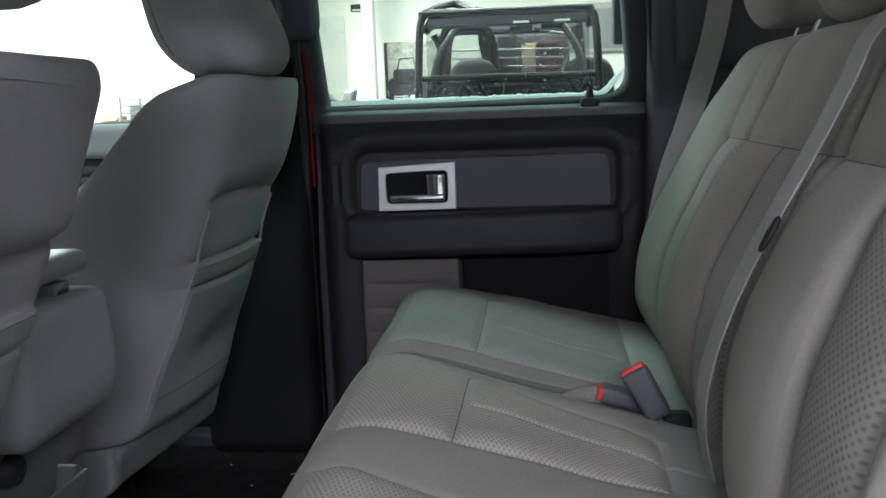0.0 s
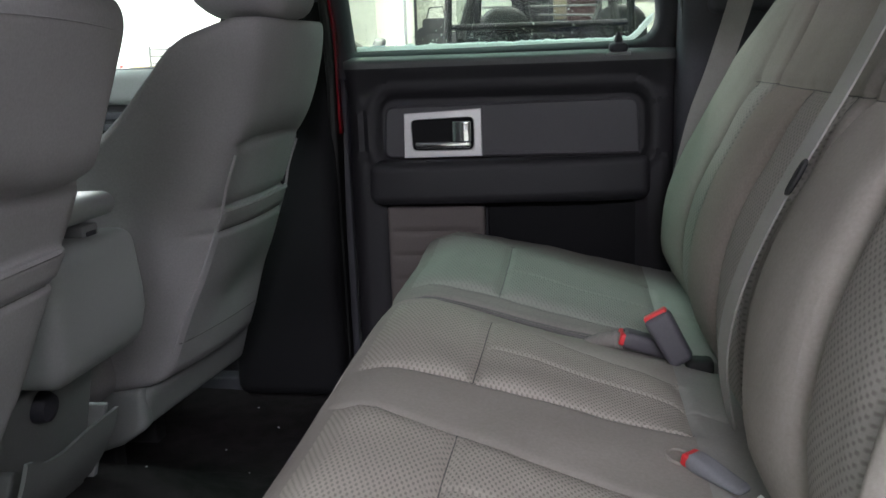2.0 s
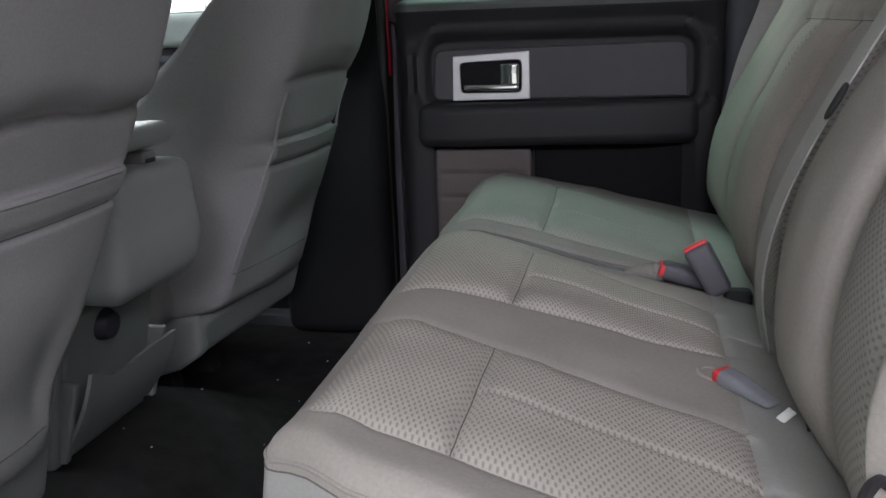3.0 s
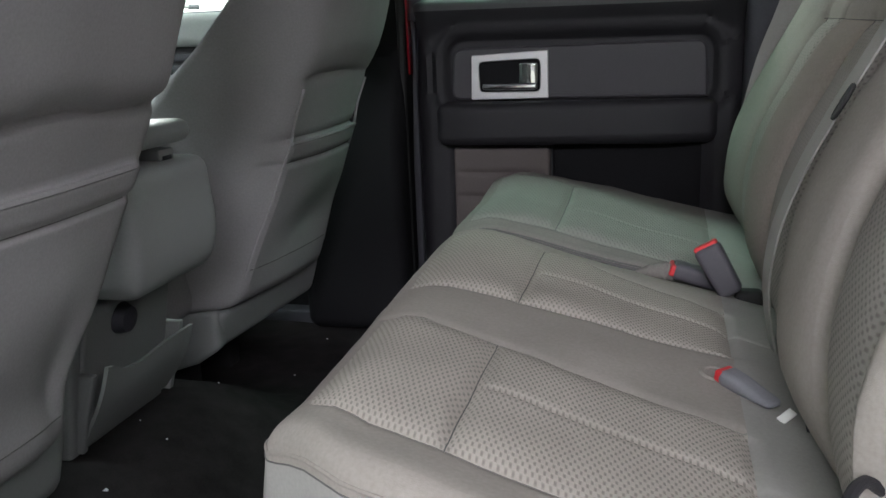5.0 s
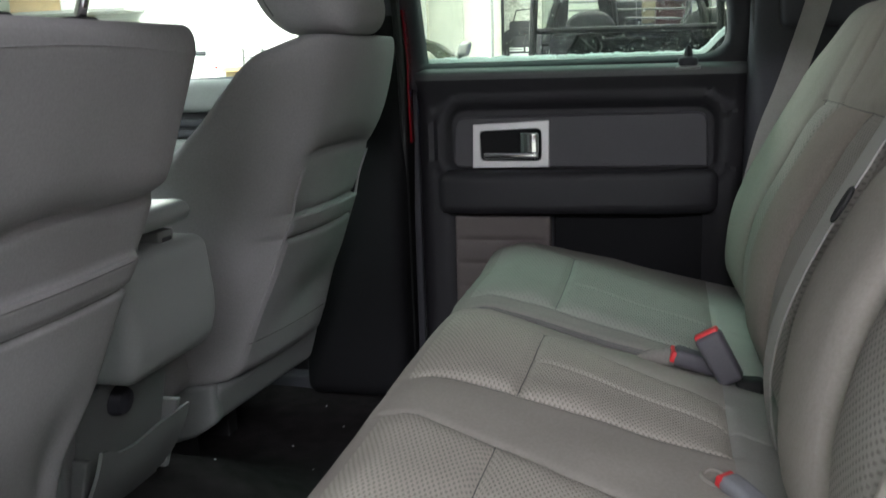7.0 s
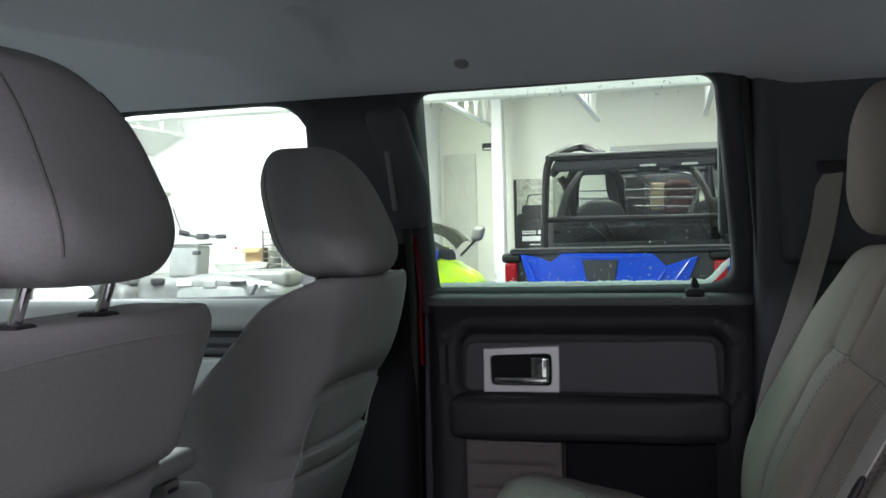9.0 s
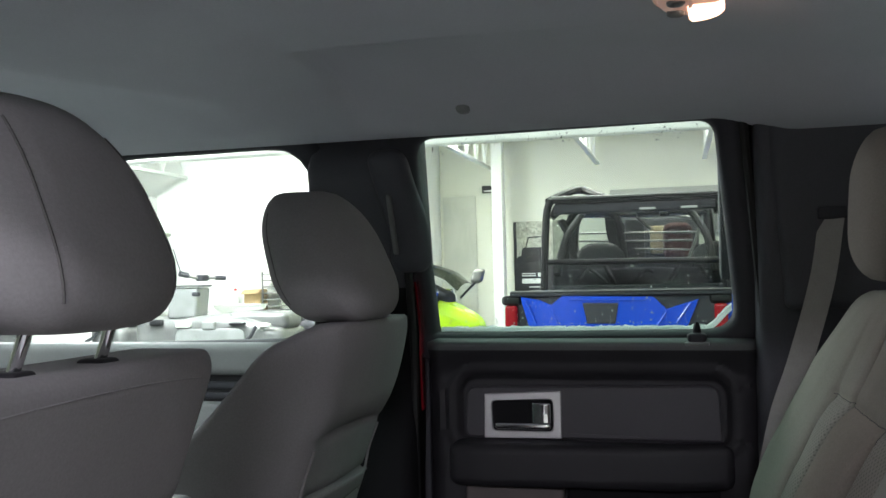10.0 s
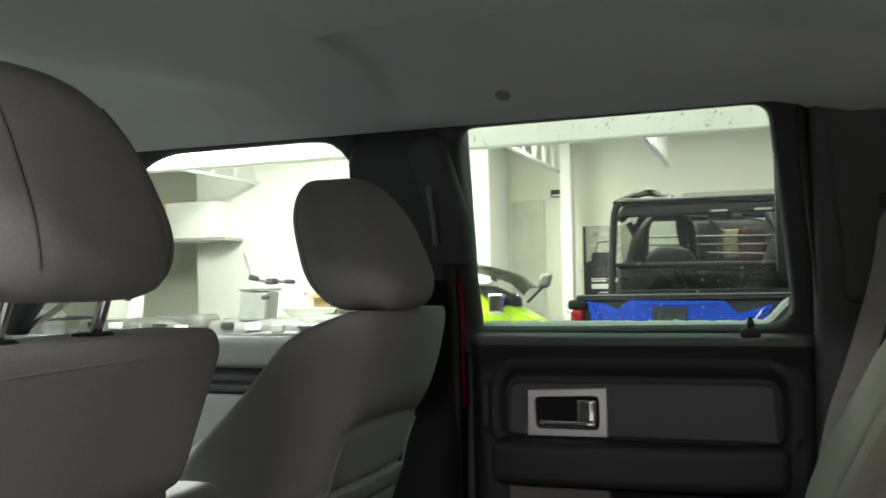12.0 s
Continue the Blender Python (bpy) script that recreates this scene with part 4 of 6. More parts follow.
def buckle(place, aim, label, size=(0.030, 0.044, 0.085), shell=BUCKLE, roll=0.0, proud=0.36, tail=1.0):
    """A belt buckle: grey shell with a red press button at its end."""
    ob = thing("belt_buckle", label, "seat belt buckle", "bench buckles", at=place)
    m = look(place, aim, roll)
    w, t, l = size[1], size[0], size[2]
    part("shell", moved(softbox(grid(-w / 2, w / 2, 0.012, 0.008), grid(-t / 2, t / 2, 0.01, 0.008), grid(-l, 0, 0.02, 0.008), 0.008, lambda p, f: (p[0] * (0.86 - 0.14 * p[2] / l), p[1] * (tail + (1 - tail) * smooth(0.0, 0.75, -p[2] / l)), p[2]))[:2], m), shell, ob)
    part("button", moved(softbox(grid(-w * 0.44, w * 0.44, 0.012, 0.004), grid(-t * 0.36, t * proud, 0.01, 0.004), grid(-l - 0.004, -l + (0.012 if proud < 0.4 else 0.007), 0.01, 0.003), 0.003)[:2], m), RED_PART, ob, "red press button")
    return ob


buckle((0.518, 1.245, 0.412), (0.479, 1.256, 0.480), "grey belt buckle with a red button standing in the bench gap", (0.029, 0.039, 0.076), roll=80)
part("anchor", softbox(grid(0.522, 0.560, 0.01, 0.008), grid(1.240, 1.270, 0.01, 0.008), grid(0.390, 0.416, 0.01, 0.008), 0.008)[:2], RUBBER, bench, "black buckle anchor")
buckle((0.508, 1.290, 0.414), (0.435, 1.286, 0.436), "grey belt buckle with a red button lying in its pocket", (0.024, 0.038, 0.075))
buckle((0.535, 0.872, 0.412), (0.474, 0.932, 0.428), "pale grey belt buckle with a red button lying on the cushion", (0.018, 0.027, 0.068), shell=BUCKLE_PALE, proud=0.40, tail=0.42)


pocket = thing("buckle_pocket", "sewn round buckle pocket in the bench cushion", "buckle pocket", at=(0.47, 0.924, 0.42))
part("rim", tube([(0.479 + 0.014 * math.cos(a), 0.934 + 0.018 * math.sin(a), cushion_top(0.479 + 0.014 * math.cos(a)) + 0.001) for a in (2 * math.pi * k / 18 for k in range(18))], 0.003, 6, True), CLOTH, pocket)
pocket = thing("buckle_pocket", "gathered cloth buckle pocket between the bench cushions", "buckle pocket", at=(0.41, 1.31, 0.43))
part("mouth", tube(curve([(0.372, 1.306, 0.416), (0.398, 1.300, 0.424), (0.420, 1.293, 0.428), (0.440, 1.288, 0.429)], 5), [0.002, 0.003, 0.004, 0.006, 0.007, 0.009, 0.010, 0.012, 0.011, 0.012, 0.013, 0.012, 0.014, 0.012, 0.014, 0.013], 14), CLOTH_DULL_SHADED, pocket)
part("lining", tube([(0.439, 1.288, 0.432), (0.4425, 1.2875, 0.432)], [0.0135, 0.012], 14), PIPING, pocket, "dark lining")
label = thing("belt_label", "small white sewn label beside the bench back", "label", at=(0.545, 0.85, 0.41))
part("tag", moved(rbox((-0.009, -0.005, 0.0), (0.009, 0.005, 0.002), 0.001), pose(0.543, 0.854, cushion_top(0.543) + 0.004, 20, -25, 35)), WHITE_PAINT, label)
part("loop", tube(curve([(0.556, 0.852, 0.418), (0.558, 0.835, 0.418), (0.558, 0.818, 0.413)]), 0.0026, 6), PLASTIC_BLACK, label)

# ---- front seats ----
def seat_back_face(z):
    """Where a front seat's rear face lies at a height."""
    return -0.082 - 0.33 * (0.90 - z) - 0.10 * max(0.0, 0.45 - z)


RIDGE_Z = (0.27, 0.30, 0.36, 0.41, 0.50, 0.59, 0.667, 0.70, 0.76, 0.80, 0.85, 0.91)
RIDGE_IN = (-0.362, -0.348, -0.322, -0.300, -0.254, -0.219, -0.183, -0.169, -0.147, -0.137, -0.122, -0.112)
RIDGE_OUT = (-0.320, -0.308, -0.286, -0.268, -0.237, -0.206, -0.173, -0.159, -0.133, -0.119, -0.108, -0.098)


def front_seat(y0, y1, dx, label, hem_z, rest, far_seat, slope):
    """A front seat: back with sewn panels and a map pocket, side covers, cushion and floor skirt. hem_z: the height of the pocket's hem."""
    mid, half = (y0 + y1) / 2, (y1 - y0) / 2
    ob = thing("bucket_seat", label, "car seat", "front seats", at=(-0.45 + dx, mid, 0.12))

    def flared(p, f):
        """The passenger's back: a narrow rear face between two ridges, its sides flaring out towards the front."""
        u, v, z = p
        t, s = u / 0.20, (v - mid) / half
        k = 1 - smooth(0.0, 0.20, t)
        a = sum(float(np.interp(z + d, RIDGE_Z, RIDGE_IN)) for d in (-0.02, 0, 0.02)) / 3
        b = sum(float(np.interp(z + d, RIDGE_Z, RIDGE_OUT)) for d in (-0.02, 0, 0.02)) / 3
        x = a + (b - a) * (s + 1) / 2 - float(np.interp(z, (0.30, 0.60, 0.67, 0.71, 0.77, 0.83, 0.88, 0.905), (0.245, 0.242, 0.230, 0.208, 0.160, 0.122, 0.092, 0.050))) * t
        seam = 0.712 - 0.010 * s * s
        x += k * (0.012 * (1 - s * s) - (1 - 0.9 * s ** 4) * (0.012 * bell(z, seam, 0.007) + 0.017 * smooth(seam + 0.05, seam, z) * smooth(0.58, 0.69, z)))
        x += k * 0.010 * smooth(hem_z + 0.006, hem_z - 0.002, z) * smooth(1.0, 0.9, abs(s)) - k * 0.007 * bell(z, hem_z - 0.036, 0.005) - k * 0.006 * bell(z, hem_z + 0.008, 0.005)
        x += -k * 0.018 * bell(z, 0.43, 0.05) * bell(s, 0.3, 0.6) + k * 0.004 * noise.noise(Vector((v * 6, z * 6, 1.5 + mid)))
        wide = smooth(0.935, 0.85, z)
        y = v - (0.125 * t * wide + 0.018 * math.sin(math.pi * min(1.0, t))) * smooth(0.2, -1.0, s) + 0.05 * t * smooth(-0.2, 1.0, s) * wide
        return (x, y, z)

    def upright(p, f):
        u, v, z = p
        t = u / 0.20
        deep = 0.130 + 0.085 * smooth(0.92, 0.72, z) + 0.02 * smooth(0.6, 0.35, z)
        wide = 1.0 + 0.14 * t * smooth(0.95, 0.80, z) - 0.05 * smooth(0.86, 0.93, z)
        x = seat_back_face(z) + dx - deep * t
        k = 1 - smooth(0.0, 0.25, t)
        s = (v - mid) / half
        x -= 0.010 * s * s * k
        narrow = 1 - 0.05 * smooth(0.70, 0.36, z) * (1 - t)
        seam = 0.712 + 0.012 * bell(s, 0.1, 0.3) - 0.016 * smooth(0.5, 0.95, -s)
        x += k * (-0.014 * bell(z, seam, 0.007) - 0.020 * smooth(seam + 0.03, seam - 0.01, z) * smooth(0.47, 0.61, z))
        x += k * 0.012 * smooth(hem_z + 0.008, hem_z - 0.003, z) * smooth(0.93, 0.86, abs(s)) - k * 0.006 * bell(z, hem_z - 0.034, 0.004)
        x += -k * 0.016 * bell(z, 0.44, 0.06) * bell(s, 0.45, 0.4) + k * 0.012 * bell(z, 0.345, 0.04) + k * 0.004 * noise.noise(Vector((v * 6, z * 6, 1.5 + mid)))
        y = mid + (v - mid) * wide * narrow
        return (x, y - slope * smooth(0.72, 0.36, z) * smooth(0.0, 1.0, s * 1.0), z)

    warp = flared if far_seat else upright
    soft = softbox(grid(0.0, 0.20, 0.025, 0.03), grid(y0, y1, 0.02, 0.03), grid(0.290 if far_seat else 0.305, 0.908, 0.016, 0.04, (hem_z, hem_z - 0.036, 0.712)), np.array([0.022, 0.022, 0.034]) if far_seat else 0.034, warp)
    flat = soft[2]

    def region(c, side):
        if side == "x" and y0 + 0.02 < c[1] < y1 - 0.02 and 0.33 < c[2] < hem_z:
            return "pocket"
        if side == "x" and c[2] < 0.712:
            return "lower"
        return "base"

    split_parts(soft, region, {"base": ("back_cover", CLOTH_FRONT, ""), "lower": ("lower_back", CLOTH_FRONT, "smooth lower back panel"), "pocket": ("map_pocket", CLOTH_FRONT, "cloth map pocket")}, ob, uv=(1, 2))
    face = lambda v, z, d: tuple(Vector(warp((0.0, v, z), None)) + Vector((d, 0, 0)))
    edge = 0.012 if far_seat else 0.046
    ys = np.linspace(y0 + edge, y1 - edge, 14)
    tilt = lambda v: hem_z - 0.606
    part("pocket_hem", tube(curve([face(v, 0.606 + tilt(v), -0.0016) for v in ys]), 0.0048, 6), CLOTH_FRONT, ob)
    part("pocket_seam", tube(curve([face(v, 0.572 + tilt(v), 0.0) for v in ys]), 0.0019, 5), PIPING, ob)
    if not far_seat:
        part("upper_seam", tube(curve([face(v, 0.884 - 0.012 * ((v - mid) / half) ** 2, -0.0006) for v in ys]), 0.0010, 5), CLOTH_FRONT, ob)
    part("lower_seam", tube(curve([face(v, 0.365, -0.0006) for v in ys]), 0.0013, 5), PIPING, ob)
    for v in (y0 + 0.010, y1 - 0.010) if far_seat else ():
        part("piping", tube(curve([face(v, z, -0.0018) for z in np.linspace(0.35, 0.69, 8)]), 0.0028, 6), CLOTH_FRONT, ob)
    # cushion, side shields and skirt
    c0, c1 = (y0 - 0.125, y1 + 0.04) if far_seat else (y0 + 0.01, y1 - 0.01 - 0.5 * slope)
    part("seat_cushion", softbox(grid(-0.90 + dx, -0.40 + dx, 0.05, 0.05), grid(c0, c1, 0.04, 0.05), grid(0.28, 0.46, 0.03, 0.05), 0.05)[:2], CLOTH_FRONT, ob)
    if far_seat:
        part("rear_shield", softbox(grid(-0.46, -0.335, 0.02, 0.02), grid(y0 - 0.012, y1 + 0.012, 0.03, 0.02), grid(0.215, 0.300, 0.02, 0.02), 0.019,
             lambda p, f: (p[0] + 0.30 * (p[2] - 0.285) + 0.030 * (p[1] - mid) / half * smooth(-0.45, -0.36, f[0]), p[1], p[2] + 0.012 * (p[1] - mid) / half))[:2], PLASTIC_GREY, ob, "grey plastic lower shield")
        part("side_shield", softbox(grid(-0.80, -0.372, 0.05, 0.015), grid(y0 - 0.016, y0 + 0.02, 0.02, 0.012), grid(0.170, 0.292, 0.02, 0.015), 0.012,
             lambda p, f: (p[0], p[1] - 0.10 * max(0.0, -0.36 - p[0]) * smooth(-0.75, -0.45, p[0]), p[2] + 0.05 * smooth(-0.46, -0.35, p[0]) * smooth(0.25, 0.19, p[2])))[:2], PLASTIC_GREY, ob, "grey plastic side shield")
    else:
        part("rear_shield", softbox(grid(-0.43 + dx, -0.285 + dx, 0.02, 0.03), grid(y0 - 0.01, y1 + 0.01 - slope, 0.03, 0.03), grid(0.235, 0.362, 0.02, 0.03), 0.028,
             lambda p, f: (p[0] + 0.25 * (p[2] - 0.30) - 0.03 * ((p[1] - mid) / half) ** 4, p[1], p[2] - 0.012 * ((p[1] - mid) / half) ** 2))[:2], PLASTIC_GREY, ob, "grey plastic lower shield")
        part("skirt", softbox(grid(-0.80 + dx, -0.34 + dx, 0.05, 0.02), grid(y0 + 0.0, y1 - slope, 0.05, 0.02), grid(0.225, 0.30, 0.03, 0.02), 0.02)[:2], SHELL_GREY, ob)
    for v in (y0 + 0.06, y1 - 0.10):
        part("rail", rbox((-0.85 + dx, v - 0.02, FLOOR - 0.01), (-0.47 + dx, v + 0.02, 0.23), 0.004), RUBBER, ob)
    headrest(ob, *rest)
    return ob


front_seat(0.505, 0.985, -0.004, "grey cloth driver's seat with a map pocket", 0.642, (0.735, -0.120, 0.950, 0.148, 0.075, 0.215, "dark grey cloth headrest on chrome posts", CLOTH_FRONT, -0.128, 0.16, 0.075), False, 0.12)
front_seat(1.424, 1.748, 0.0, "grey cloth passenger seat with a map pocket", 0.597, (1.545, -0.150, 0.914, 0.148, 0.082, 0.228, "dark grey cloth headrest", CLOTH_FRONT, -0.170, 0.16, 0.075, (-0.62, 0.62), -0.75), True, 0.0)

# ---- centre console ----
console = thing("centre_console", "grey vinyl folding centre console with a storage tray", "console", at=(-0.42, 1.12, 0.15))
part("armrest", softbox(grid(-0.47, -0.285, 0.03, 0.03), grid(1.005, 1.246, 0.03, 0.03), grid(0.435, 0.612, 0.03, 0.03), 0.022,
     lambda p, f: (p[0] + 0.03 * smooth(0.38, 0.50, p[2]) - 0.10 * max(0, p[2] - 0.52), p[1] - 0.02 * smooth(0.48, 0.415, p[2]) * (1 if p[1] > 1.12 else -1), p[2]))[:2], VINYL, console, "pale grey padded armrest back")
part("lid", softbox(grid(-0.80, -0.275, 0.04, 0.02), grid(1.02, 1.226, 0.03, 0.02), grid(0.626, 0.660, 0.02, 0.018), 0.018, lambda p, f: (p[0], p[1], p[2] + 0.008 * smooth(-0.5, -0.3, p[0])))[:2], VINYL, console, "pale padded lid")
for y in (1.08, 1.17):
    part("hinge", rbox((-0.34, y - 0.02, 0.600), (-0.292, y + 0.02, 0.628), 0.003), PLASTIC_GREY, console)
    part("hinge_slot", rbox((-0.296, y - 0.012, 0.608), (-0.2905, y + 0.012, 0.618), 0.001), PLASTIC_BLACK, console)
part("body", softbox(grid(-0.85, -0.352, 0.05, 0.012), grid(1.005, 1.24, 0.04, 0.012), grid(0.195, 0.42, 0.03, 0.012), 0.012, lambda p, f: (p[0] - 0.20 * (0.40 - p[2]), p[1], p[2]))[:2], PLASTIC_GREY, console)
part("socket_cap", tube([(-0.375, 1.097, 0.388), (-0.350, 1.097, 0.388), (-0.338, 1.097, 0.386), (-0.334, 1.097, 0.386)], [0.024, 0.024, 0.019, 0.006], 16), PLASTIC_BLACK, console, "round black socket cap")
bin_face = lambda y, z, d: (-0.352 + d - 0.30 * (0.31 - z), y, z)
rows = [[bin_face(y, 0.220 + (0.108 + 0.020 * smooth(1.06, 1.005, y) - 0.006 * bell(y, 1.10, 0.04)) * t, 0.022 * math.sin(math.pi * min(1, t * 1.15) * 0.5)) for y in np.linspace(1.005, 1.245, 17)] for t in np.linspace(0, 1, 8)]
verts = [p for r in rows for p in r] + [(x - 0.006, y, z) for r in rows for x, y, z in r]
faces = [(17 * i + k, 17 * i + k + 1, 17 * i + 18 + k, 17 * i + 17 + k) for i in range(7) for k in range(16)]
faces += [tuple(136 + q for q in reversed(f)) for f in faces]
rim = list(range(17)) + [17 * i + 16 for i in range(1, 8)] + [119 + k for k in range(15, -1, -1)] + [17 * i for i in range(6, 0, -1)]
faces += [(b, a, a + 136, b + 136) for a, b in zip(rim, rim[1:] + rim[:1])]
part("tray", (verts, faces), PLASTIC_GREY, console, "grey open storage tray")
for y in (1.003, 1.24):
    part("tray_side", softbox(grid(-0.46, -0.352, 0.03, 0.004), grid(y - 0.004, y + 0.008, 0.006, 0.003), grid(0.212, 0.335, 0.03, 0.004), 0.003, lambda p, f: (p[0] - 0.28 * (0.315 - p[2]) + 0.006, p[1], p[2]))[:2], PLASTIC_GREY, console)
part("side_rib", softbox(grid(-0.46, -0.355, 0.03, 0.008), grid(0.985, 1.01, 0.01, 0.008), grid(0.205, 0.40, 0.03, 0.008), 0.008, lambda p, f: (p[0] - 0.16 * (0.40 - p[2]), p[1], p[2]))[:2], PLASTIC_GREY, console)

# ---- roof lamp ----
lamp = thing("dome_lamp", "lit oval dome lamp glowing warm", "dome lamp", at=(0.455, 1.24, 1.36))
dome = lambda d, f: [(0.455 + 0.050 * f * math.cos(a), 1.262 + 0.068 * f * math.sin(a), 1.368 - d) for a in (2 * math.pi * k / 32 for k in range(32))]
part("housing", loft([dome(-0.01, 1.06), dome(0.010, 1.06), dome(0.016, 1.0), dome(0.019, 0.92), dome(0.018, 0.90), dome(0.025, 0.80), dome(0.028, 0.60)], False, True), LAMP_BODY, lamp)
near_far = lambda x, y: (0.455 + (x - 0.455) * 0.80, 1.333 - (1.333 - y) * 0.80)
lens_line = rounded([(*near_far(x, y), r) for x, y, r in ((0.448, 1.236, 0.008), (0.506, 1.236, 0.010), (0.512, 1.275, 0.016), (0.484, 1.310, 0.016), (0.452, 1.314, 0.006))], 5)
part("lens", plate(lens_line, lambda u, v, d: (u, v, 1.3325 + d), 0.012, 0.004), LENS, lamp, "glowing lens")
for v0, v1 in ((1.231, 1.252), (1.276, 1.303)):
    part("switch", softbox(grid(0.422, 0.447, 0.008, 0.008), grid(v0, v1, 0.008, 0.008), grid(1.335, 1.346, 0.006, 0.005), np.array([0.010, 0.010, 0.005]))[:2], PLASTIC_GREY, lamp)
part("divider", rbox((0.451, 1.200, 1.336), (0.456, 1.318, 1.344), 0.002), LAMP_BODY, lamp)

# ---- the workshop outside ----
part("ground", rbox((-12, -7, GROUND - 0.1), (9, 10.2, GROUND), 0.01), CONCRETE)
tagged(bpy.data.objects["ground"], "bare concrete workshop floor", "floor", kind="structure")
for nm, lo, hi in (("wall_north", (-12, 10.0, GROUND), (9, 10.2, 2.8)), ("wall_south", (-12, -7.2, GROUND), (9, -7.0, 2.8)), ("wall_east", (9, -7.2, GROUND), (9.2, 10.2, 2.8)), ("wall_west", (-12.2, -7.2, GROUND), (-12, 10.2, 2.8))):
    tagged(part(nm, rbox(lo, hi, 0.01), WALL_PAINT), "cream painted workshop wall", "wall", kind="structure")
tagged(part("workshop_ceiling", rbox((-12, -7, 2.66), (9, 10, 2.8), 0.01), WHITE_PAINT), "white workshop roof deck", "ceiling", kind="structure")
post = part("column", rbox((-1.54, 9.62, GROUND), (-1.42, 9.8, 2.66), 0.012), WHITE_PAINT)
tagged(post, "white steel column before the workshop wall", "column", kind="structure")
tagged(part("beam", rbox((-9, 6.0, 1.885), (6, 6.12, 2.22), 0.02), WHITE_PAINT), "white painted cross beam", "beam", kind="structure")
tagged(part("wall_return", rbox((-5.9, 9.2, GROUND), (-2.22, 10.0, 2.66), 0.01), WHITE_PAINT), "white painted wall return", "wall", kind="structure")
# Added thin sheet: a dirty, hazy stretch of wall, no real door.
tagged(part("wall_haze_sheet", rbox((-2.19, 9.982, GROUND), (-1.80, 9.998, 1.86), 0.004), HAZE_GREY), "thin sheet for a dirty, hazy region of the workshop wall", "door", kind="structure")


def joist(x):
    ob = thing("roof_joist", "white open-web steel roof joist", "roof joist", "roof joists", at=(x, 8.0, 2.15))
    part("bottom_chord", rbox((x - 0.025, 6.2, 2.14), (x + 0.025, 9.95, 2.17), 0.004), WHITE_PAINT, ob)
    part("top_chord", rbox((x - 0.04, 6.2, 2.62), (x + 0.04, 9.95, 2.66), 0.004), WHITE_PAINT, ob)
    zig = [(x, 6.3 + 0.22 * i, 2.17 if i % 2 else 2.63) for i in range(17)]
    part("web", tube(zig, 0.013, 5), WHITE_PAINT, ob)


for x in (-5.05, -2.75, -1.60, -0.41, 0.73, 1.88):
    joist(x)

board = thing("wall_board", "wide grey framed board on the wall", "board", at=(0.3, 9.96, 1.6))
part("frame", rbox((-0.28, 9.94, 1.35), (1.3, 9.998, 1.86), 0.01), BOARD_GREY, board)
part("panel", rbox((-0.23, 9.93, 1.38), (0.32, 9.945, 1.80), 0.004), PLASTIC_GREY, board)
part("panel", rbox((0.38, 9.93, 1.38), (1.25, 9.945, 1.80), 0.004), PLASTIC_GREY, board)
sign = thing("small_sign", "small dark sign on the workshop wall", "sign", at=(-1.65, 9.98, 1.93))
part("plate", rbox((-1.72, 9.97, 1.89), (-1.57, 9.998, 1.97), 0.004), PLASTIC_DARK, sign)
part("bar", rbox((-1.70, 9.965, 1.90), (-1.59, 9.972, 1.915), 0.002), POSTER_INK, sign)

poster = thing("poster", "tall printed poster of an off-road vehicle", "poster", at=(-1.0, 9.98, 1.1))
part("sheet", rbox((-1.37, 9.975, 0.74), (-0.72, 9.998, 1.545), 0.003), POSTER_SKY, poster)
part("lower_print", rbox((-1.365, 9.970, 0.745), (-0.725, 9.9745, 1.10), 0.002), POSTER_DARK, poster, "black lower half")
part("border", rbox((-1.368, 9.9690, 0.76), (-1.335, 9.9745, 1.54), 0.002), POSTER_DARK, poster)
part("picture", join(softbox(grid(-1.28, -1.02, 0.03, 0.04), grid(9.968, 9.974, 0.003, 0.002), grid(1.09, 1.25, 0.03, 0.04), np.array([0.04, 0.002, 0.04]))[:2], tube([(-1.24, 9.972, 1.22), (-1.20, 9.972, 1.36), (-1.05, 9.972, 1.37), (-1.02, 9.972, 1.22)], 0.008, 5),
     tube([(-1.28, 9.968, 1.10), (-1.28, 9.975, 1.10)], 0.06, 14), tube([(-1.06, 9.968, 1.10), (-1.06, 9.975, 1.10)], 0.06, 14)), POSTER_DARK, poster, "dark printed vehicle")
for x0, x1, z0, z1 in ((-1.28, -1.02, 0.845, 0.90), (-1.28, -1.12, 0.925, 0.94), (-1.28, -1.12, 0.95, 0.962), (-1.10, -1.0, 0.92, 0.965), (-1.20, -1.04, 0.80, 0.81)):
    part("bar", rbox((x0, 9.964, z0), (x1, 9.9695, z1), 0.002), POSTER_INK, poster)


def wheel(parent, x, y, z, r, w):
    t = part("tyre", loft([[(x + d, y + q * math.cos(a), z + q * math.sin(a)) for a in (2 * math.pi * k / 24 for k in range(24))] for d, q in ((-w / 2, r * 0.5), (-w / 2, r * 0.88), (-w * 0.4, r), (w * 0.4, r), (w / 2, r * 0.88), (w / 2, r * 0.5))], True, True), RUBBER, parent)
    return t


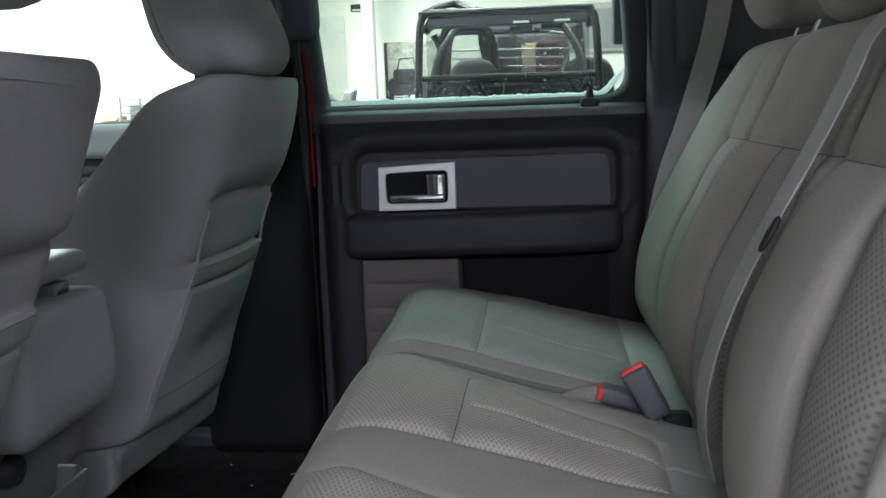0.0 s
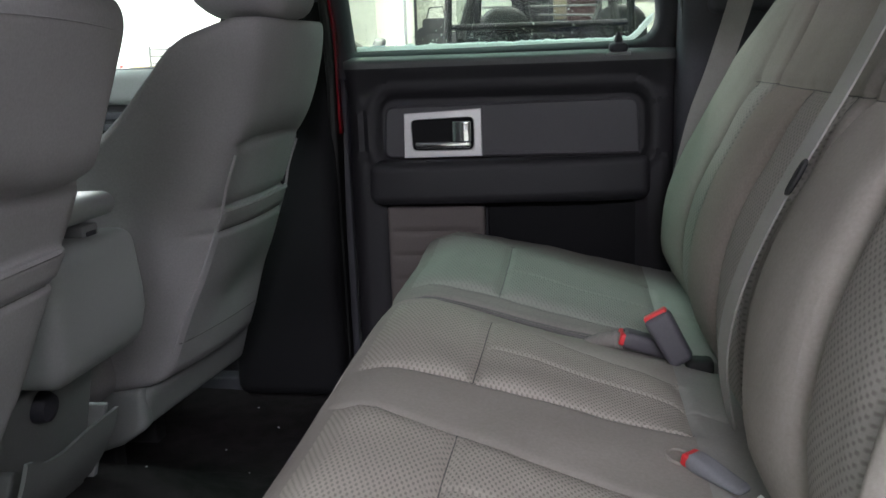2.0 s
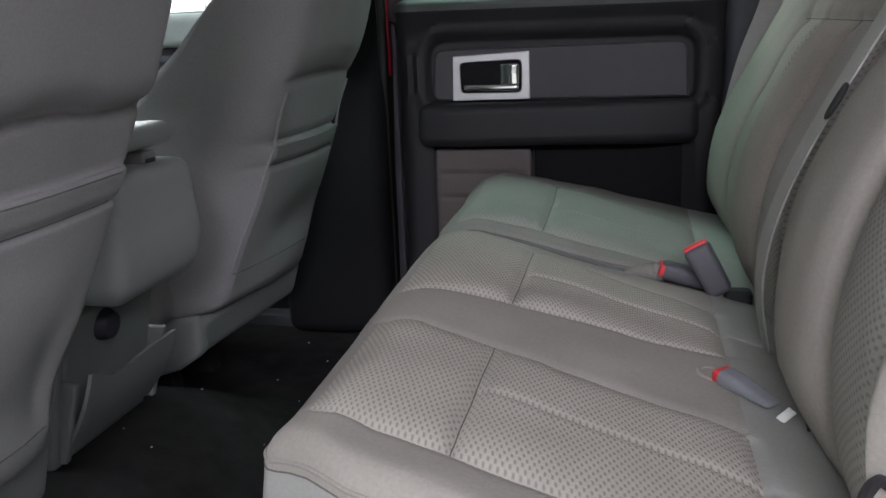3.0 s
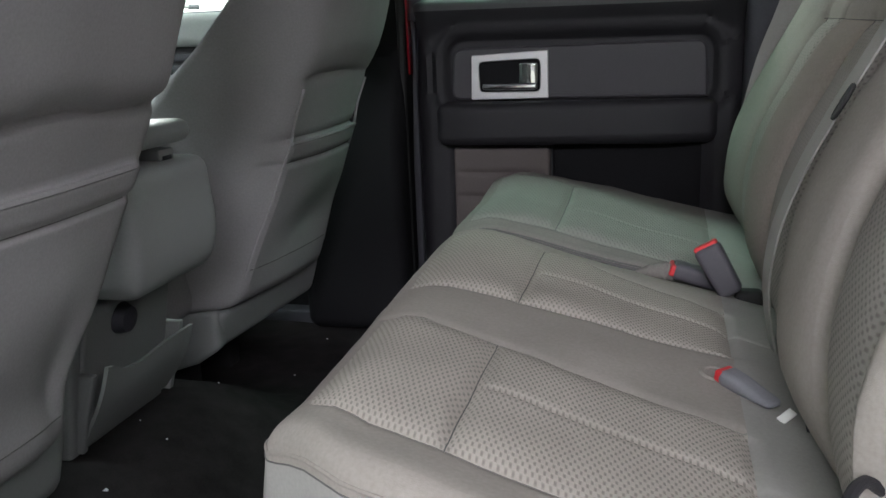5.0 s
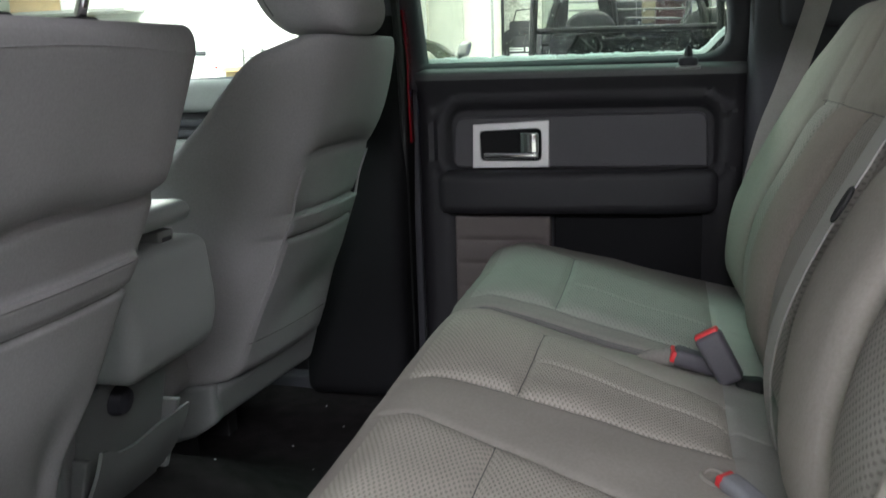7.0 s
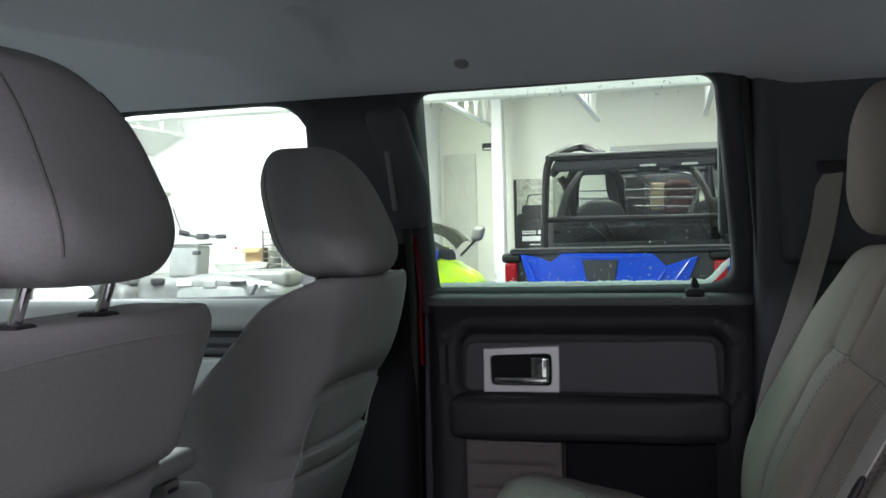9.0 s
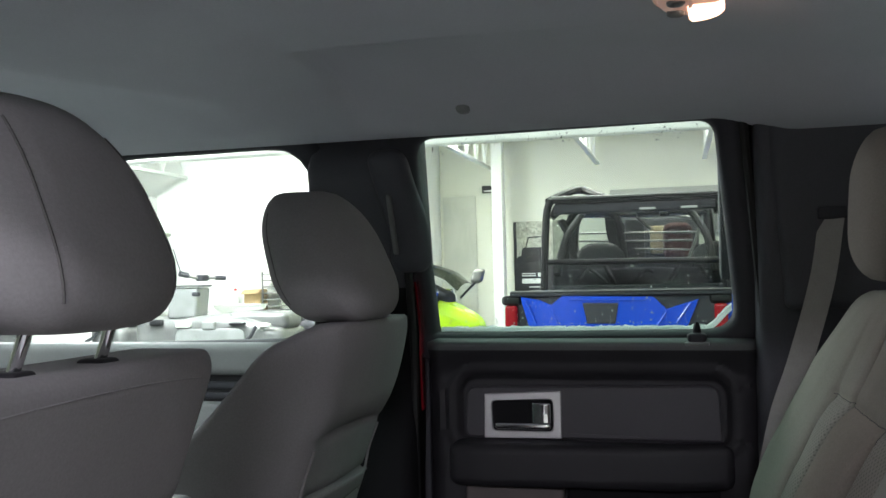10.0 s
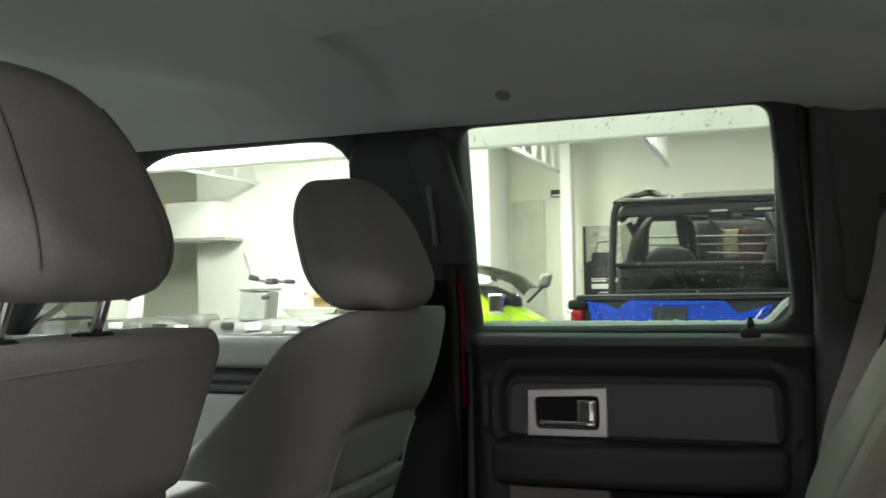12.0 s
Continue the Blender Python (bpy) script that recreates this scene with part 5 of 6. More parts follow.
# utility vehicle with a roll cage, seen from behind
utv = thing("utility_vehicle", "blue side-by-side utility vehicle with a black roll cage", "utility vehicle", at=(-0.03, 7.6, GROUND))
part("cargo_box", join(rbox((-0.70, 6.50, 0.42), (0.66, 6.56, 0.80), 0.02), rbox((-0.74, 6.5, 0.42), (-0.66, 7.35, 0.83), 0.02), rbox((0.62, 6.5, 0.42), (0.70, 7.35, 0.83), 0.02), rbox((-0.70, 6.5, 0.40), (0.66, 7.4, 0.45), 0.02), rbox((-0.70, 7.30, 0.42), (0.66, 7.36, 0.83), 0.02)), PLASTIC_BLACK, utv, "black cargo box")
part("box_rail", rbox((-0.775, 6.46, 0.800), (0.82, 6.54, 0.835), 0.012), PLASTIC_BLACK, utv)
gate_face = lambda u, v, d: (u, 6.455 + d, v)
part("tailgate", join(plate(rounded([(-0.475, 0.44, 0.01), (0.34, 0.44, 0.01), (0.34, 0.70, 0.015), (0.25, 0.788, 0.012), (-0.39, 0.80, 0.012), (-0.475, 0.735, 0.015)], 3), gate_face, 0.06, 0.004),
     plate(rounded([(-0.60, 0.44, 0.01), (-0.47, 0.44, 0.01), (-0.47, 0.735, 0.01), (-0.55, 0.772, 0.012), (-0.695, 0.80, 0.012)], 3), lambda u, v, d: (u, 6.458 + d, v), 0.06, 0.004),
     plate(rounded([(0.335, 0.44, 0.01), (0.42, 0.44, 0.01), (0.56, 0.768, 0.012), (0.335, 0.698, 0.01)], 3), lambda u, v, d: (u, 6.458 + d, v), 0.06, 0.004)), BLUE_PAINT, utv, "glossy blue tailgate")
for p, q in (((-0.47, 0.70), (-0.40, 0.55)), ((0.33, 0.67), (0.25, 0.55)), ((-0.34, 0.775), (0.20, 0.765)), ((-0.66, 0.77), (-0.58, 0.60)), ((0.50, 0.74), (0.40, 0.60))):
    part("gate_rib", tube([(p[0], 6.452, p[1]), (q[0], 6.452, q[1])], 0.009, 6), BLUE_PAINT, utv)
part("side_fender", plate(rounded([(0.665, 0.60, 0.01), (0.80, 0.60, 0.01), (0.80, 0.79, 0.02), (0.645, 0.80, 0.01), (0.70, 0.72, 0.01)], 3), lambda u, v, d: (u, 6.50 + d, v), 0.3, 0.012), BLUE_PAINT, utv, "blue rear fender")
part("tailgate_insert", plate(rounded([(-0.215, 0.60, 0.01), (-0.015, 0.60, 0.01), (0.010, 0.745, 0.01), (-0.245, 0.750, 0.01)], 4), lambda u, v, d: (u, 6.445 + d, v), 0.02, 0.006), PLASTIC_BLACK, utv)
for s in (-1, 1):
    x = -0.03 + s * 0.735
    part("tail_lamp", softbox(grid(x - 0.045, x + 0.045, 0.02, 0.02), grid(6.44, 6.56, 0.03, 0.02), grid(0.50, 0.735, 0.03, 0.02), 0.02)[:2], TAIL_RED, utv, "red tail lamp")
    part("corner_trim", softbox(grid(x - s * 0.10 - 0.06, x - s * 0.10 + 0.06, 0.02, 0.02), grid(6.52, 6.64, 0.03, 0.02), grid(0.48, 0.79, 0.03, 0.02), 0.02)[:2], PLASTIC_BLACK, utv)
    part("lamp_hood", softbox(grid(x - 0.075, x + 0.075, 0.02, 0.03), grid(6.47, 6.62, 0.03, 0.03), grid(0.735, 0.805, 0.02, 0.03), 0.028)[:2], CAGE, utv, "black plastic lamp hood")
    for y in (7.0, 9.05):
        wheel(utv, -0.03 + s * 0.62, y, GROUND + 0.33, 0.33, 0.25)
part("body", join(rbox((-0.70, 7.4, 0.10), (0.64, 9.4, 0.55), 0.06), rbox((-0.68, 8.9, 0.5), (0.62, 9.5, 0.85), 0.06)), BLUE_PAINT, utv, "blue body")
part("underbody", rbox((-0.55, 6.6, -0.05), (0.5, 9.3, 0.42), 0.03), PLASTIC_BLACK, utv)
CX0, CX1 = -0.60, 0.80
for a, b, top in ((CX0, 7.05, 1.545), (CX1, 7.05, 1.525)):
    part("cage_post", tube(curve([(a, 7.0, 0.80), (a + (0.03 if a < 0 else -0.03), 7.02, 1.40), (a + (0.07 if a < 0 else -0.07), 7.05, top)]), 0.030, 8), CAGE, utv)
    part("cage_rail", tube(curve([(a + (0.07 if a < 0 else -0.07), 7.05, top), (a + (0.09 if a < 0 else -0.09), 7.8, top + 0.03), (a + (0.09 if a < 0 else -0.09), 8.5, top), (a, 9.3, 0.90)]), 0.030, 8), CAGE, utv)
    part("cage_post", tube([(a + (0.09 if a < 0 else -0.09), 8.3, 0.5), (a + (0.12 if a < 0 else -0.12), 8.3, 1.50)], 0.026, 8), CAGE, utv)
    part("cage_brace", tube(curve([(a + (0.07 if a < 0 else -0.07), 7.06, 1.40), (a + (0.12 if a < 0 else -0.12), 7.1, 1.50), (a + (0.22 if a < 0 else -0.22), 7.12, 1.53)]), 0.030, 8), CAGE, utv)
part("cage_bar", tube([(CX0 + 0.07, 7.05, 1.545), (CX1 - 0.07, 7.05, 1.525)], 0.030, 8), CAGE, utv)
part("cage_bar", tube([(CX0 + 0.12, 8.3, 1.49), (CX1 - 0.12, 8.3, 1.47)], 0.026, 8), CAGE, utv)
part("cage_bar", tube([(CX0 + 0.03, 7.02, 1.05), (CX1 - 0.03, 7.02, 1.04)], 0.024, 8), CAGE, utv)
part("cage_arch", tube(curve([(-0.56, 7.06, 1.53), (-0.44, 7.2, 1.60), (-0.36, 7.3, 1.635), (-0.28, 7.3, 1.625), (-0.13, 7.1, 1.55)]), 0.032, 8), CAGE, utv)
part("cage_arch", tube(curve([(-0.50, 8.3, 1.0), (-0.47, 8.3, 1.42), (-0.34, 8.3, 1.52), (-0.12, 8.3, 1.47), (0.0, 8.3, 1.15)]), 0.032, 8), CAGE, utv)
for x0, x1 in ((-0.50, -0.30), (0.70, 0.50)):
    part("cage_brace", tube(curve([(x0, 7.06, 0.95), (x0 + (x1 - x0) * 0.3, 7.25, 1.25), (x1, 7.5, 1.50)]), 0.030, 8), CAGE, utv)
part("cage_bar", tube([(CX0 + 0.10, 7.75, 1.56), (CX1 - 0.10, 7.75, 1.545)], 0.026, 8), CAGE, utv)
part("cage_hoop", tube(curve([(-0.52, 7.75, 0.9), (-0.47, 7.75, 1.40), (-0.36, 7.75, 1.475), (-0.16, 7.75, 1.47), (-0.06, 7.75, 1.38), (0.0, 7.75, 0.95)]), 0.034, 8), CAGE, utv)
for x in (0.20, 0.45):
    part("roof_box", rbox((x - 0.09, 7.4, 1.42), (x + 0.09, 7.7, 1.50), 0.015), PLASTIC_BLACK, utv)
part("roof_strip", rbox((CX0 + 0.09, 7.03, 1.425), (CX1 - 0.09, 7.08, 1.50), 0.01), PLASTIC_BLACK, utv)
for x0, x1, z in ((-0.42, 0.62, 1.30), (-0.42, 0.55, 1.23), (0.06, 0.52, 1.15), (-0.10, 0.50, 1.06)):
    part("grab_bar", tube([(x0, 8.0, z + 0.01), (x1, 8.0, z - 0.01)], 0.009, 6), DARK_STEEL, utv)
for p in ([(0.62, 8.0, 1.37), (0.58, 8.0, 1.22), (0.50, 8.0, 1.04)], [(0.42, 8.0, 1.44), (0.60, 8.0, 1.40), (0.66, 8.0, 1.33)], [(0.10, 7.6, 1.42), (0.16, 7.6, 1.36), (0.22, 7.6, 1.31)]):
    part("grab_post", tube(curve(p), 0.014, 6), DARK_STEEL, utv)
part("mid_pillar", ribbon(curve([(-0.13, 7.8, 1.48), (-0.12, 7.8, 1.30), (-0.04, 7.8, 1.05)]), (1, 0, 0), 0.085, 0.05), CAGE, utv)
part("door_net", rbox((-0.02, 8.05, 1.02), (0.15, 8.08, 1.42), 0.01), POSTER_DARK, utv)
for p, q, r in (((-0.44, 7.35, 1.30), (-0.52, 7.35, 1.06), 0.030), ((-0.50, 7.35, 1.40), (-0.44, 7.35, 1.28), 0.030), ((-0.53, 7.2, 1.42), (-0.42, 7.3, 1.53), 0.022), ((0.04, 7.45, 0.98), (0.30, 7.42, 0.82), 0.016), ((0.10, 7.45, 0.99), (0.26, 7.42, 0.90), 0.010), ((0.28, 7.42, 0.88), (0.48, 7.42, 0.89), 0.012), ((0.32, 7.42, 0.93), (0.50, 7.42, 0.94), 0.008), ((-0.30, 7.42, 1.02), (-0.10, 7.42, 0.84), 0.014)):
    part("frame_tube", tube([p, q], r, 7), DARK_STEEL if r < 0.02 else CAGE, utv)
for x0, x1, z0, z1 in ((-0.40, -0.30, 1.02, 1.05), (0.16, 0.30, 0.815, 0.845), (-0.36, -0.28, 0.83, 0.86), (-0.10, -0.03, 0.80, 0.83), (0.30, 0.47, 0.865, 0.880)):
    part("bright_trim", rbox((x0, 7.36, z0), (x1, 7.38, z1), 0.004), BOARD_GREY, utv, "small pale fitting")
# Added strip stands in for light reflected along the top cage bar.
part("top_highlight", rbox((CX0 + 0.05, 7.0, 1.545), (CX1 - 0.05, 7.04, 1.558), 0.005), DARK_STEEL, utv, "pale strip for the highlight on the top bar")
part("rail_edge", rbox((-0.76, 6.44, 0.833), (0.80, 6.47, 0.842), 0.003), DARK_STEEL, utv)
part("screen_panel", rbox((CX0 + 0.06, 7.09, 0.83), (CX1 - 0.06, 7.10, 1.035), 0.003), SCREEN_DARK, utv, "dark lower screen panel").visible_shadow = False
for x in (0.21, 0.52):
    part("roof_vent", rbox((x - 0.06, 7.02, 1.438), (x + 0.06, 7.03, 1.455), 0.003), POSTER_INK, utv, "pale roof vent")
screen = part("rear_screen", rbox((CX0 + 0.08, 7.0, 0.84), (CX1 - 0.08, 7.006, 1.44), 0.002), SMOKE, utv, "smoked rear screen")
screen.visible_shadow = False
part("screen_lower", rbox((CX0 + 0.05, 7.04, 0.80), (CX1 - 0.05, 7.08, 0.865), 0.008), PLASTIC_BLACK, utv)
for x, high in ((-0.21, 1.215), (0.74, 1.20)):
    part("seat", softbox(grid(x - 0.21, x + 0.21, 0.05, 0.16), grid(7.55, 7.75, 0.05, 0.06), grid(0.55, high, 0.04, 0.16), np.array([0.17, 0.06, 0.17]))[:2], POSTER_DARK, utv, "black seat with a rounded back")
    part("seat_base", rbox((x - 0.21, 7.6, 0.50), (x + 0.21, 8.1, 0.66), 0.05), PLASTIC_BLACK, utv)
part("front_panel", rbox((0.02, 8.62, 0.9), (0.62, 8.70, 1.46), 0.03), PLASTIC_BLACK, utv)
part("tan_case", rbox((0.18, 8.5, 1.12), (0.32, 8.6, 1.38), 0.02), TAN, utv, "tan case")
part("bulkhead", rbox((-0.55, 7.42, 0.80), (0.75, 7.46, 0.99), 0.02), PLASTIC_BLACK, utv)
for x, t in ((-0.42, 0.9), (-0.05, -0.7), (0.32, 0.8), (0.70, -0.8)):
    part("strut", tube([(x, 7.38, 0.82), (x + 0.16 * t, 7.40, 1.04)], 0.022, 6), CAGE, utv)
part("belt_guide", ribbon(curve([(-0.48, 7.5, 1.40), (-0.44, 7.52, 1.2), (-0.40, 7.55, 1.02)]), (1, 0, 0), 0.05, 0.004), CAGE, utv)
part("engine_cover", rbox((-0.05, 7.5, 0.5), (0.34, 7.9, 1.0), 0.05), PLASTIC_BLACK, utv)
part("bag", softbox(grid(0.30, 0.56, 0.05, 0.06), grid(8.35, 8.6, 0.05, 0.06), grid(1.05, 1.40, 0.05, 0.08), 0.08)[:2], BROWN, utv, "dark red bag")
part("steering_wheel", tube([(-0.25 + 0.17 * math.cos(a), 8.35 + 0.06 * math.sin(a), 1.0 + 0.16 * math.sin(a)) for a in (2 * math.pi * k / 20 for k in range(20))], 0.014, 6, True), PLASTIC_BLACK, utv)
part("hoses", tube(curve([(0.05, 7.45, 0.84), (0.18, 7.4, 0.98), (0.30, 7.5, 0.90), (0.40, 7.5, 0.98)]), 0.02, 6), PLASTIC_BLACK, utv)

def parked_sled(x, y, label, body, dark):
    """A low snowmobile seen from its side: long pan, box screen, bars and a rack."""
    ob = thing("snowmobile", label, "snowmobile", "snowmobiles", at=(x, y, GROUND + 0.22))
    z = GROUND + 0.22
    part("pan", softbox(grid(x - 0.55, x + 0.95, 0.06, 0.10), grid(y - 0.30, y + 0.30, 0.06, 0.08), grid(z + 0.45, z + 0.86, 0.05, 0.09), 0.09, lambda p, f: (p[0], p[1], p[2] + 0.02 * math.sin(7 * (p[0] - x)) - 0.10 * smooth(x + 0.55, x + 0.95, p[0])))[:2], body, ob, "pale moulded body pan")
    part("side_cover", softbox(grid(x - 0.10, x + 0.60, 0.05, 0.08), grid(y - 0.325, y - 0.28, 0.02, 0.015), grid(z + 0.52, z + 0.76, 0.04, 0.08), np.array([0.08, 0.015, 0.08]))[:2], dark, ob)
    part("grip_rail", tube(curve([(x + 0.55, y - 0.33, z + 0.62), (x + 0.66, y - 0.34, z + 0.68), (x + 0.72, y - 0.33, z + 0.78)]), 0.016, 6), PLASTIC_BLACK, ob)
    part("dash", softbox(grid(x - 0.30, x + 0.0, 0.05, 0.03), grid(y - 0.12, y + 0.12, 0.05, 0.03), grid(z + 0.84, z + 1.13, 0.04, 0.03), 0.03, lambda p, f: (p[0] + 0.12 * (p[2] - z - 0.9), p[1], p[2]))[:2], dark, ob, "grey dash box")
    part("dash_top", rbox((x - 0.28, y - 0.13, z + 1.135), (x + 0.04, y + 0.13, z + 1.155), 0.006), body, ob)
    for k in range(5):
        u = x - 0.36 + 0.27 * k
        part("vent", softbox(grid(u, u + 0.13 + 0.02 * (k % 2), 0.04, 0.02), grid(y - 0.335, y - 0.28, 0.02, 0.015), grid(z + 0.79 - 0.02 * (k % 3), z + 0.845 - 0.01 * k, 0.03, 0.02), 0.015)[:2], (PLASTIC_DARK, WHITE_PAINT, PALE_GREY)[k % 3], ob)
    part("lever", tube([(x + 0.0, y - 0.16, z + 1.07), (x + 0.07, y - 0.18, z + 1.07)], 0.02, 8), PLASTIC_BLACK, ob)
    part("handlebar", tube(curve([(x - 0.10, y - 0.20, z + 1.26), (x - 0.02, y - 0.06, z + 1.22), (x + 0.02, y + 0.06, z + 1.22), (x + 0.13, y + 0.20, z + 1.215)]), 0.014, 6), DARK_STEEL, ob)
    part("grip", tube([(x + 0.07, y + 0.13, z + 1.218), (x + 0.14, y + 0.20, z + 1.215)], 0.022, 8), PLASTIC_BLACK, ob)
    part("grip", tube([(x - 0.11, y - 0.21, z + 1.265), (x - 0.06, y - 0.14, z + 1.245)], 0.026, 8), PLASTIC_BLACK, ob)
    part("bar_pad", softbox(grid(x - 0.04, x + 0.05, 0.03, 0.02), grid(y - 0.06, y + 0.06, 0.03, 0.02), grid(z + 1.19, z + 1.25, 0.02, 0.02), 0.02)[:2], PLASTIC_BLACK, ob)
    part("cable", tube(curve([(x - 0.12, y - 0.15, z + 1.25), (x - 0.20, y - 0.1, z + 1.38), (x - 0.30, y, z + 1.50)]), 0.005, 5), PLASTIC_BLACK, ob)
    part("seat", softbox(grid(x + 0.35, x + 0.95, 0.06, 0.06), grid(y - 0.18, y + 0.18, 0.05, 0.06), grid(z + 0.74, z + 0.90, 0.04, 0.06), 0.06)[:2], body, ob, "pale seat")
    part("track", softbox(grid(x - 0.2, x + 1.1, 0.06, 0.12), grid(y - 0.19, y + 0.19, 0.05, 0.02), grid(z, z + 0.48, 0.05, 0.12), np.array([0.16, 0.01, 0.16]))[:2], RUBBER, ob)
    for q in (-1, 1):
        part("ski", ribbon(curve([(x - 0.1, y + q * 0.45, z + 0.02), (x - 0.75, y + q * 0.45, z + 0.02), (x - 1.0, y + q * 0.45, z + 0.10)]), (0, 1, 0), 0.13, 0.03), PLASTIC_BLACK, ob)
        part("ski_leg", tube([(x - 0.5, y + q * 0.45, z + 0.03), (x - 0.35, y + q * 0.2, z + 0.55)], 0.025, 6), STEEL, ob)
    return ob


def snowmobile(m, body, label, shield_mat=SHIELD):
    """A snowmobile with its nose along +x, standing at the pose m."""
    ob = thing("snowmobile", label, "snowmobile", "snowmobiles", at=tuple(m.translation))
    add = lambda name, shape, mat, text="": part(name, moved((shape[0], shape[1]), m), mat, ob, text)
    add("hood", softbox(grid(-0.6, 0.70, 0.06, 0.12), grid(-0.25, 0.25, 0.06, 0.12), grid(0.78, 1.20, 0.05, 0.12), 0.12,
        lambda p, f: (p[0], p[1] * (1 - 0.5 * smooth(0.1, 0.7, p[0])), p[2] + 0.05 - 0.14 * smooth(0.30, 0.70, p[0]) + 0.12 * smooth(0.3, -0.2, p[0]) - 0.09 * smooth(-0.1, 0.25, p[0]))), body, "glossy hood")
    add("accent", softbox(grid(-0.35, 0.30, 0.05, 0.03), grid(-0.268, -0.235, 0.01, 0.01), grid(0.90, 0.98, 0.03, 0.03), np.array([0.03, 0.01, 0.03]), lambda p, f: (p[0], p[1] * (1 - 0.5 * smooth(0.1, 0.7, p[0])), p[2] + 0.12 * (0.1 - p[0]))), PLASTIC_BLACK, "black side graphic")
    add("side_panel", softbox(grid(-0.5, 0.35, 0.06, 0.05), grid(-0.30, 0.30, 0.06, 0.05), grid(0.62, 0.86, 0.05, 0.05), 0.05), PLASTIC_BLACK)
    add("cowl", softbox(grid(-0.2, 0.40, 0.05, 0.05), grid(-0.12, 0.12, 0.05, 0.05), grid(1.10, 1.33, 0.04, 0.05), 0.05, lambda p, f: (p[0], p[1], p[2] - 0.10 * smooth(0.1, 0.4, p[0]))), PLASTIC_BLACK)
    rows = [[(0.55 - 0.62 * t, 0.25 * q * (1 - 0.2 * t), 1.31 + 0.24 * t ** 0.5 - 0.07 * q * q) for q in (-1, -0.6, -0.2, 0.2, 0.6, 1)] for t in np.linspace(0, 1, 6)]
    add("windshield", ([p for r in rows for p in r], [(6 * i + k, 6 * i + k + 1, 6 * i + 7 + k, 6 * i + 6 + k) for i in range(5) for k in range(5)]), shield_mat, "clear windshield")
    for q in (-1, 1):
        if q > 0:
            add("mirror", softbox(grid(0.49, 0.61, 0.02, 0.04), grid(q * 0.27 - 0.04, q * 0.27 + 0.04, 0.02, 0.03), grid(1.30, 1.44, 0.02, 0.05), 0.04, lambda p, f: (p[0] + 0.3 * (p[2] - 1.36), p[1], p[2])), DARK_STEEL, "grey wing mirror")
            add("mirror_stem", tube([(0.42, q * 0.15, 1.17), (0.53, q * 0.26, 1.31)], 0.012, 6), PLASTIC_BLACK)
        add("headlamp", softbox(grid(0.20, 0.34, 0.03, 0.02), grid(q * 0.20 - 0.05, q * 0.20 + 0.05, 0.02, 0.02), grid(1.08, 1.26, 0.02, 0.02), 0.02), CHROME, "bright headlamp glass")
        add("grip", tube([(0.02, q * 0.26, 1.40), (0.0, q * 0.38, 1.38)], 0.022, 8), PLASTIC_BLACK)
        add("ski", ribbon(curve([(0.0, q * 0.45, 0.02), (0.75, q * 0.45, 0.02), (1.0, q * 0.45, 0.10)]), (0, 1, 0), 0.13, 0.03), PLASTIC_BLACK)
        add("ski_leg", tube([(0.5, q * 0.45, 0.03), (0.35, q * 0.2, 0.75)], 0.025, 6), STEEL)
    add("handlebar", tube(curve([(0.0, -0.38, 1.38), (0.05, -0.1, 1.34), (0.05, 0.1, 1.34), (0.0, 0.38, 1.38)]), 0.013, 6), STEEL)
    add("seat", softbox(grid(-1.15, -0.22, 0.06, 0.07), grid(-0.19, 0.19, 0.05, 0.07), grid(0.68, 0.98, 0.05, 0.07), 0.07), PLASTIC_BLACK)
    add("tunnel", rbox((-1.45, -0.2, 0.35), (-0.1, 0.2, 0.70), 0.03), STEEL)
    add("track", softbox(grid(-1.5, -0.2, 0.06, 0.12), grid(-0.19, 0.19, 0.05, 0.02), grid(0.0, 0.36, 0.05, 0.12), np.array([0.16, 0.01, 0.16])), RUBBER)
    add("rear_rack", tube([(-1.4, -0.18, 0.74), (-1.4, 0.18, 0.74), (-1.05, 0.18, 0.74), (-1.05, -0.18, 0.74)], 0.012, 6, True), PLASTIC_BLACK)
    return ob


snowmobile(pose(-1.98, 8.0, GROUND + 0.03, 0, 0, -8), LIME, "lime green snowmobile with a dark windshield")
parked_sled(-3.94, 7.6, "pale grey snowmobile with black handlebar grips", PAN_GREY, PALE_GREY)
parked_sled(-5.75, 7.9, "grey and white snowmobile", PAN_GREY, WHITE_PAINT)


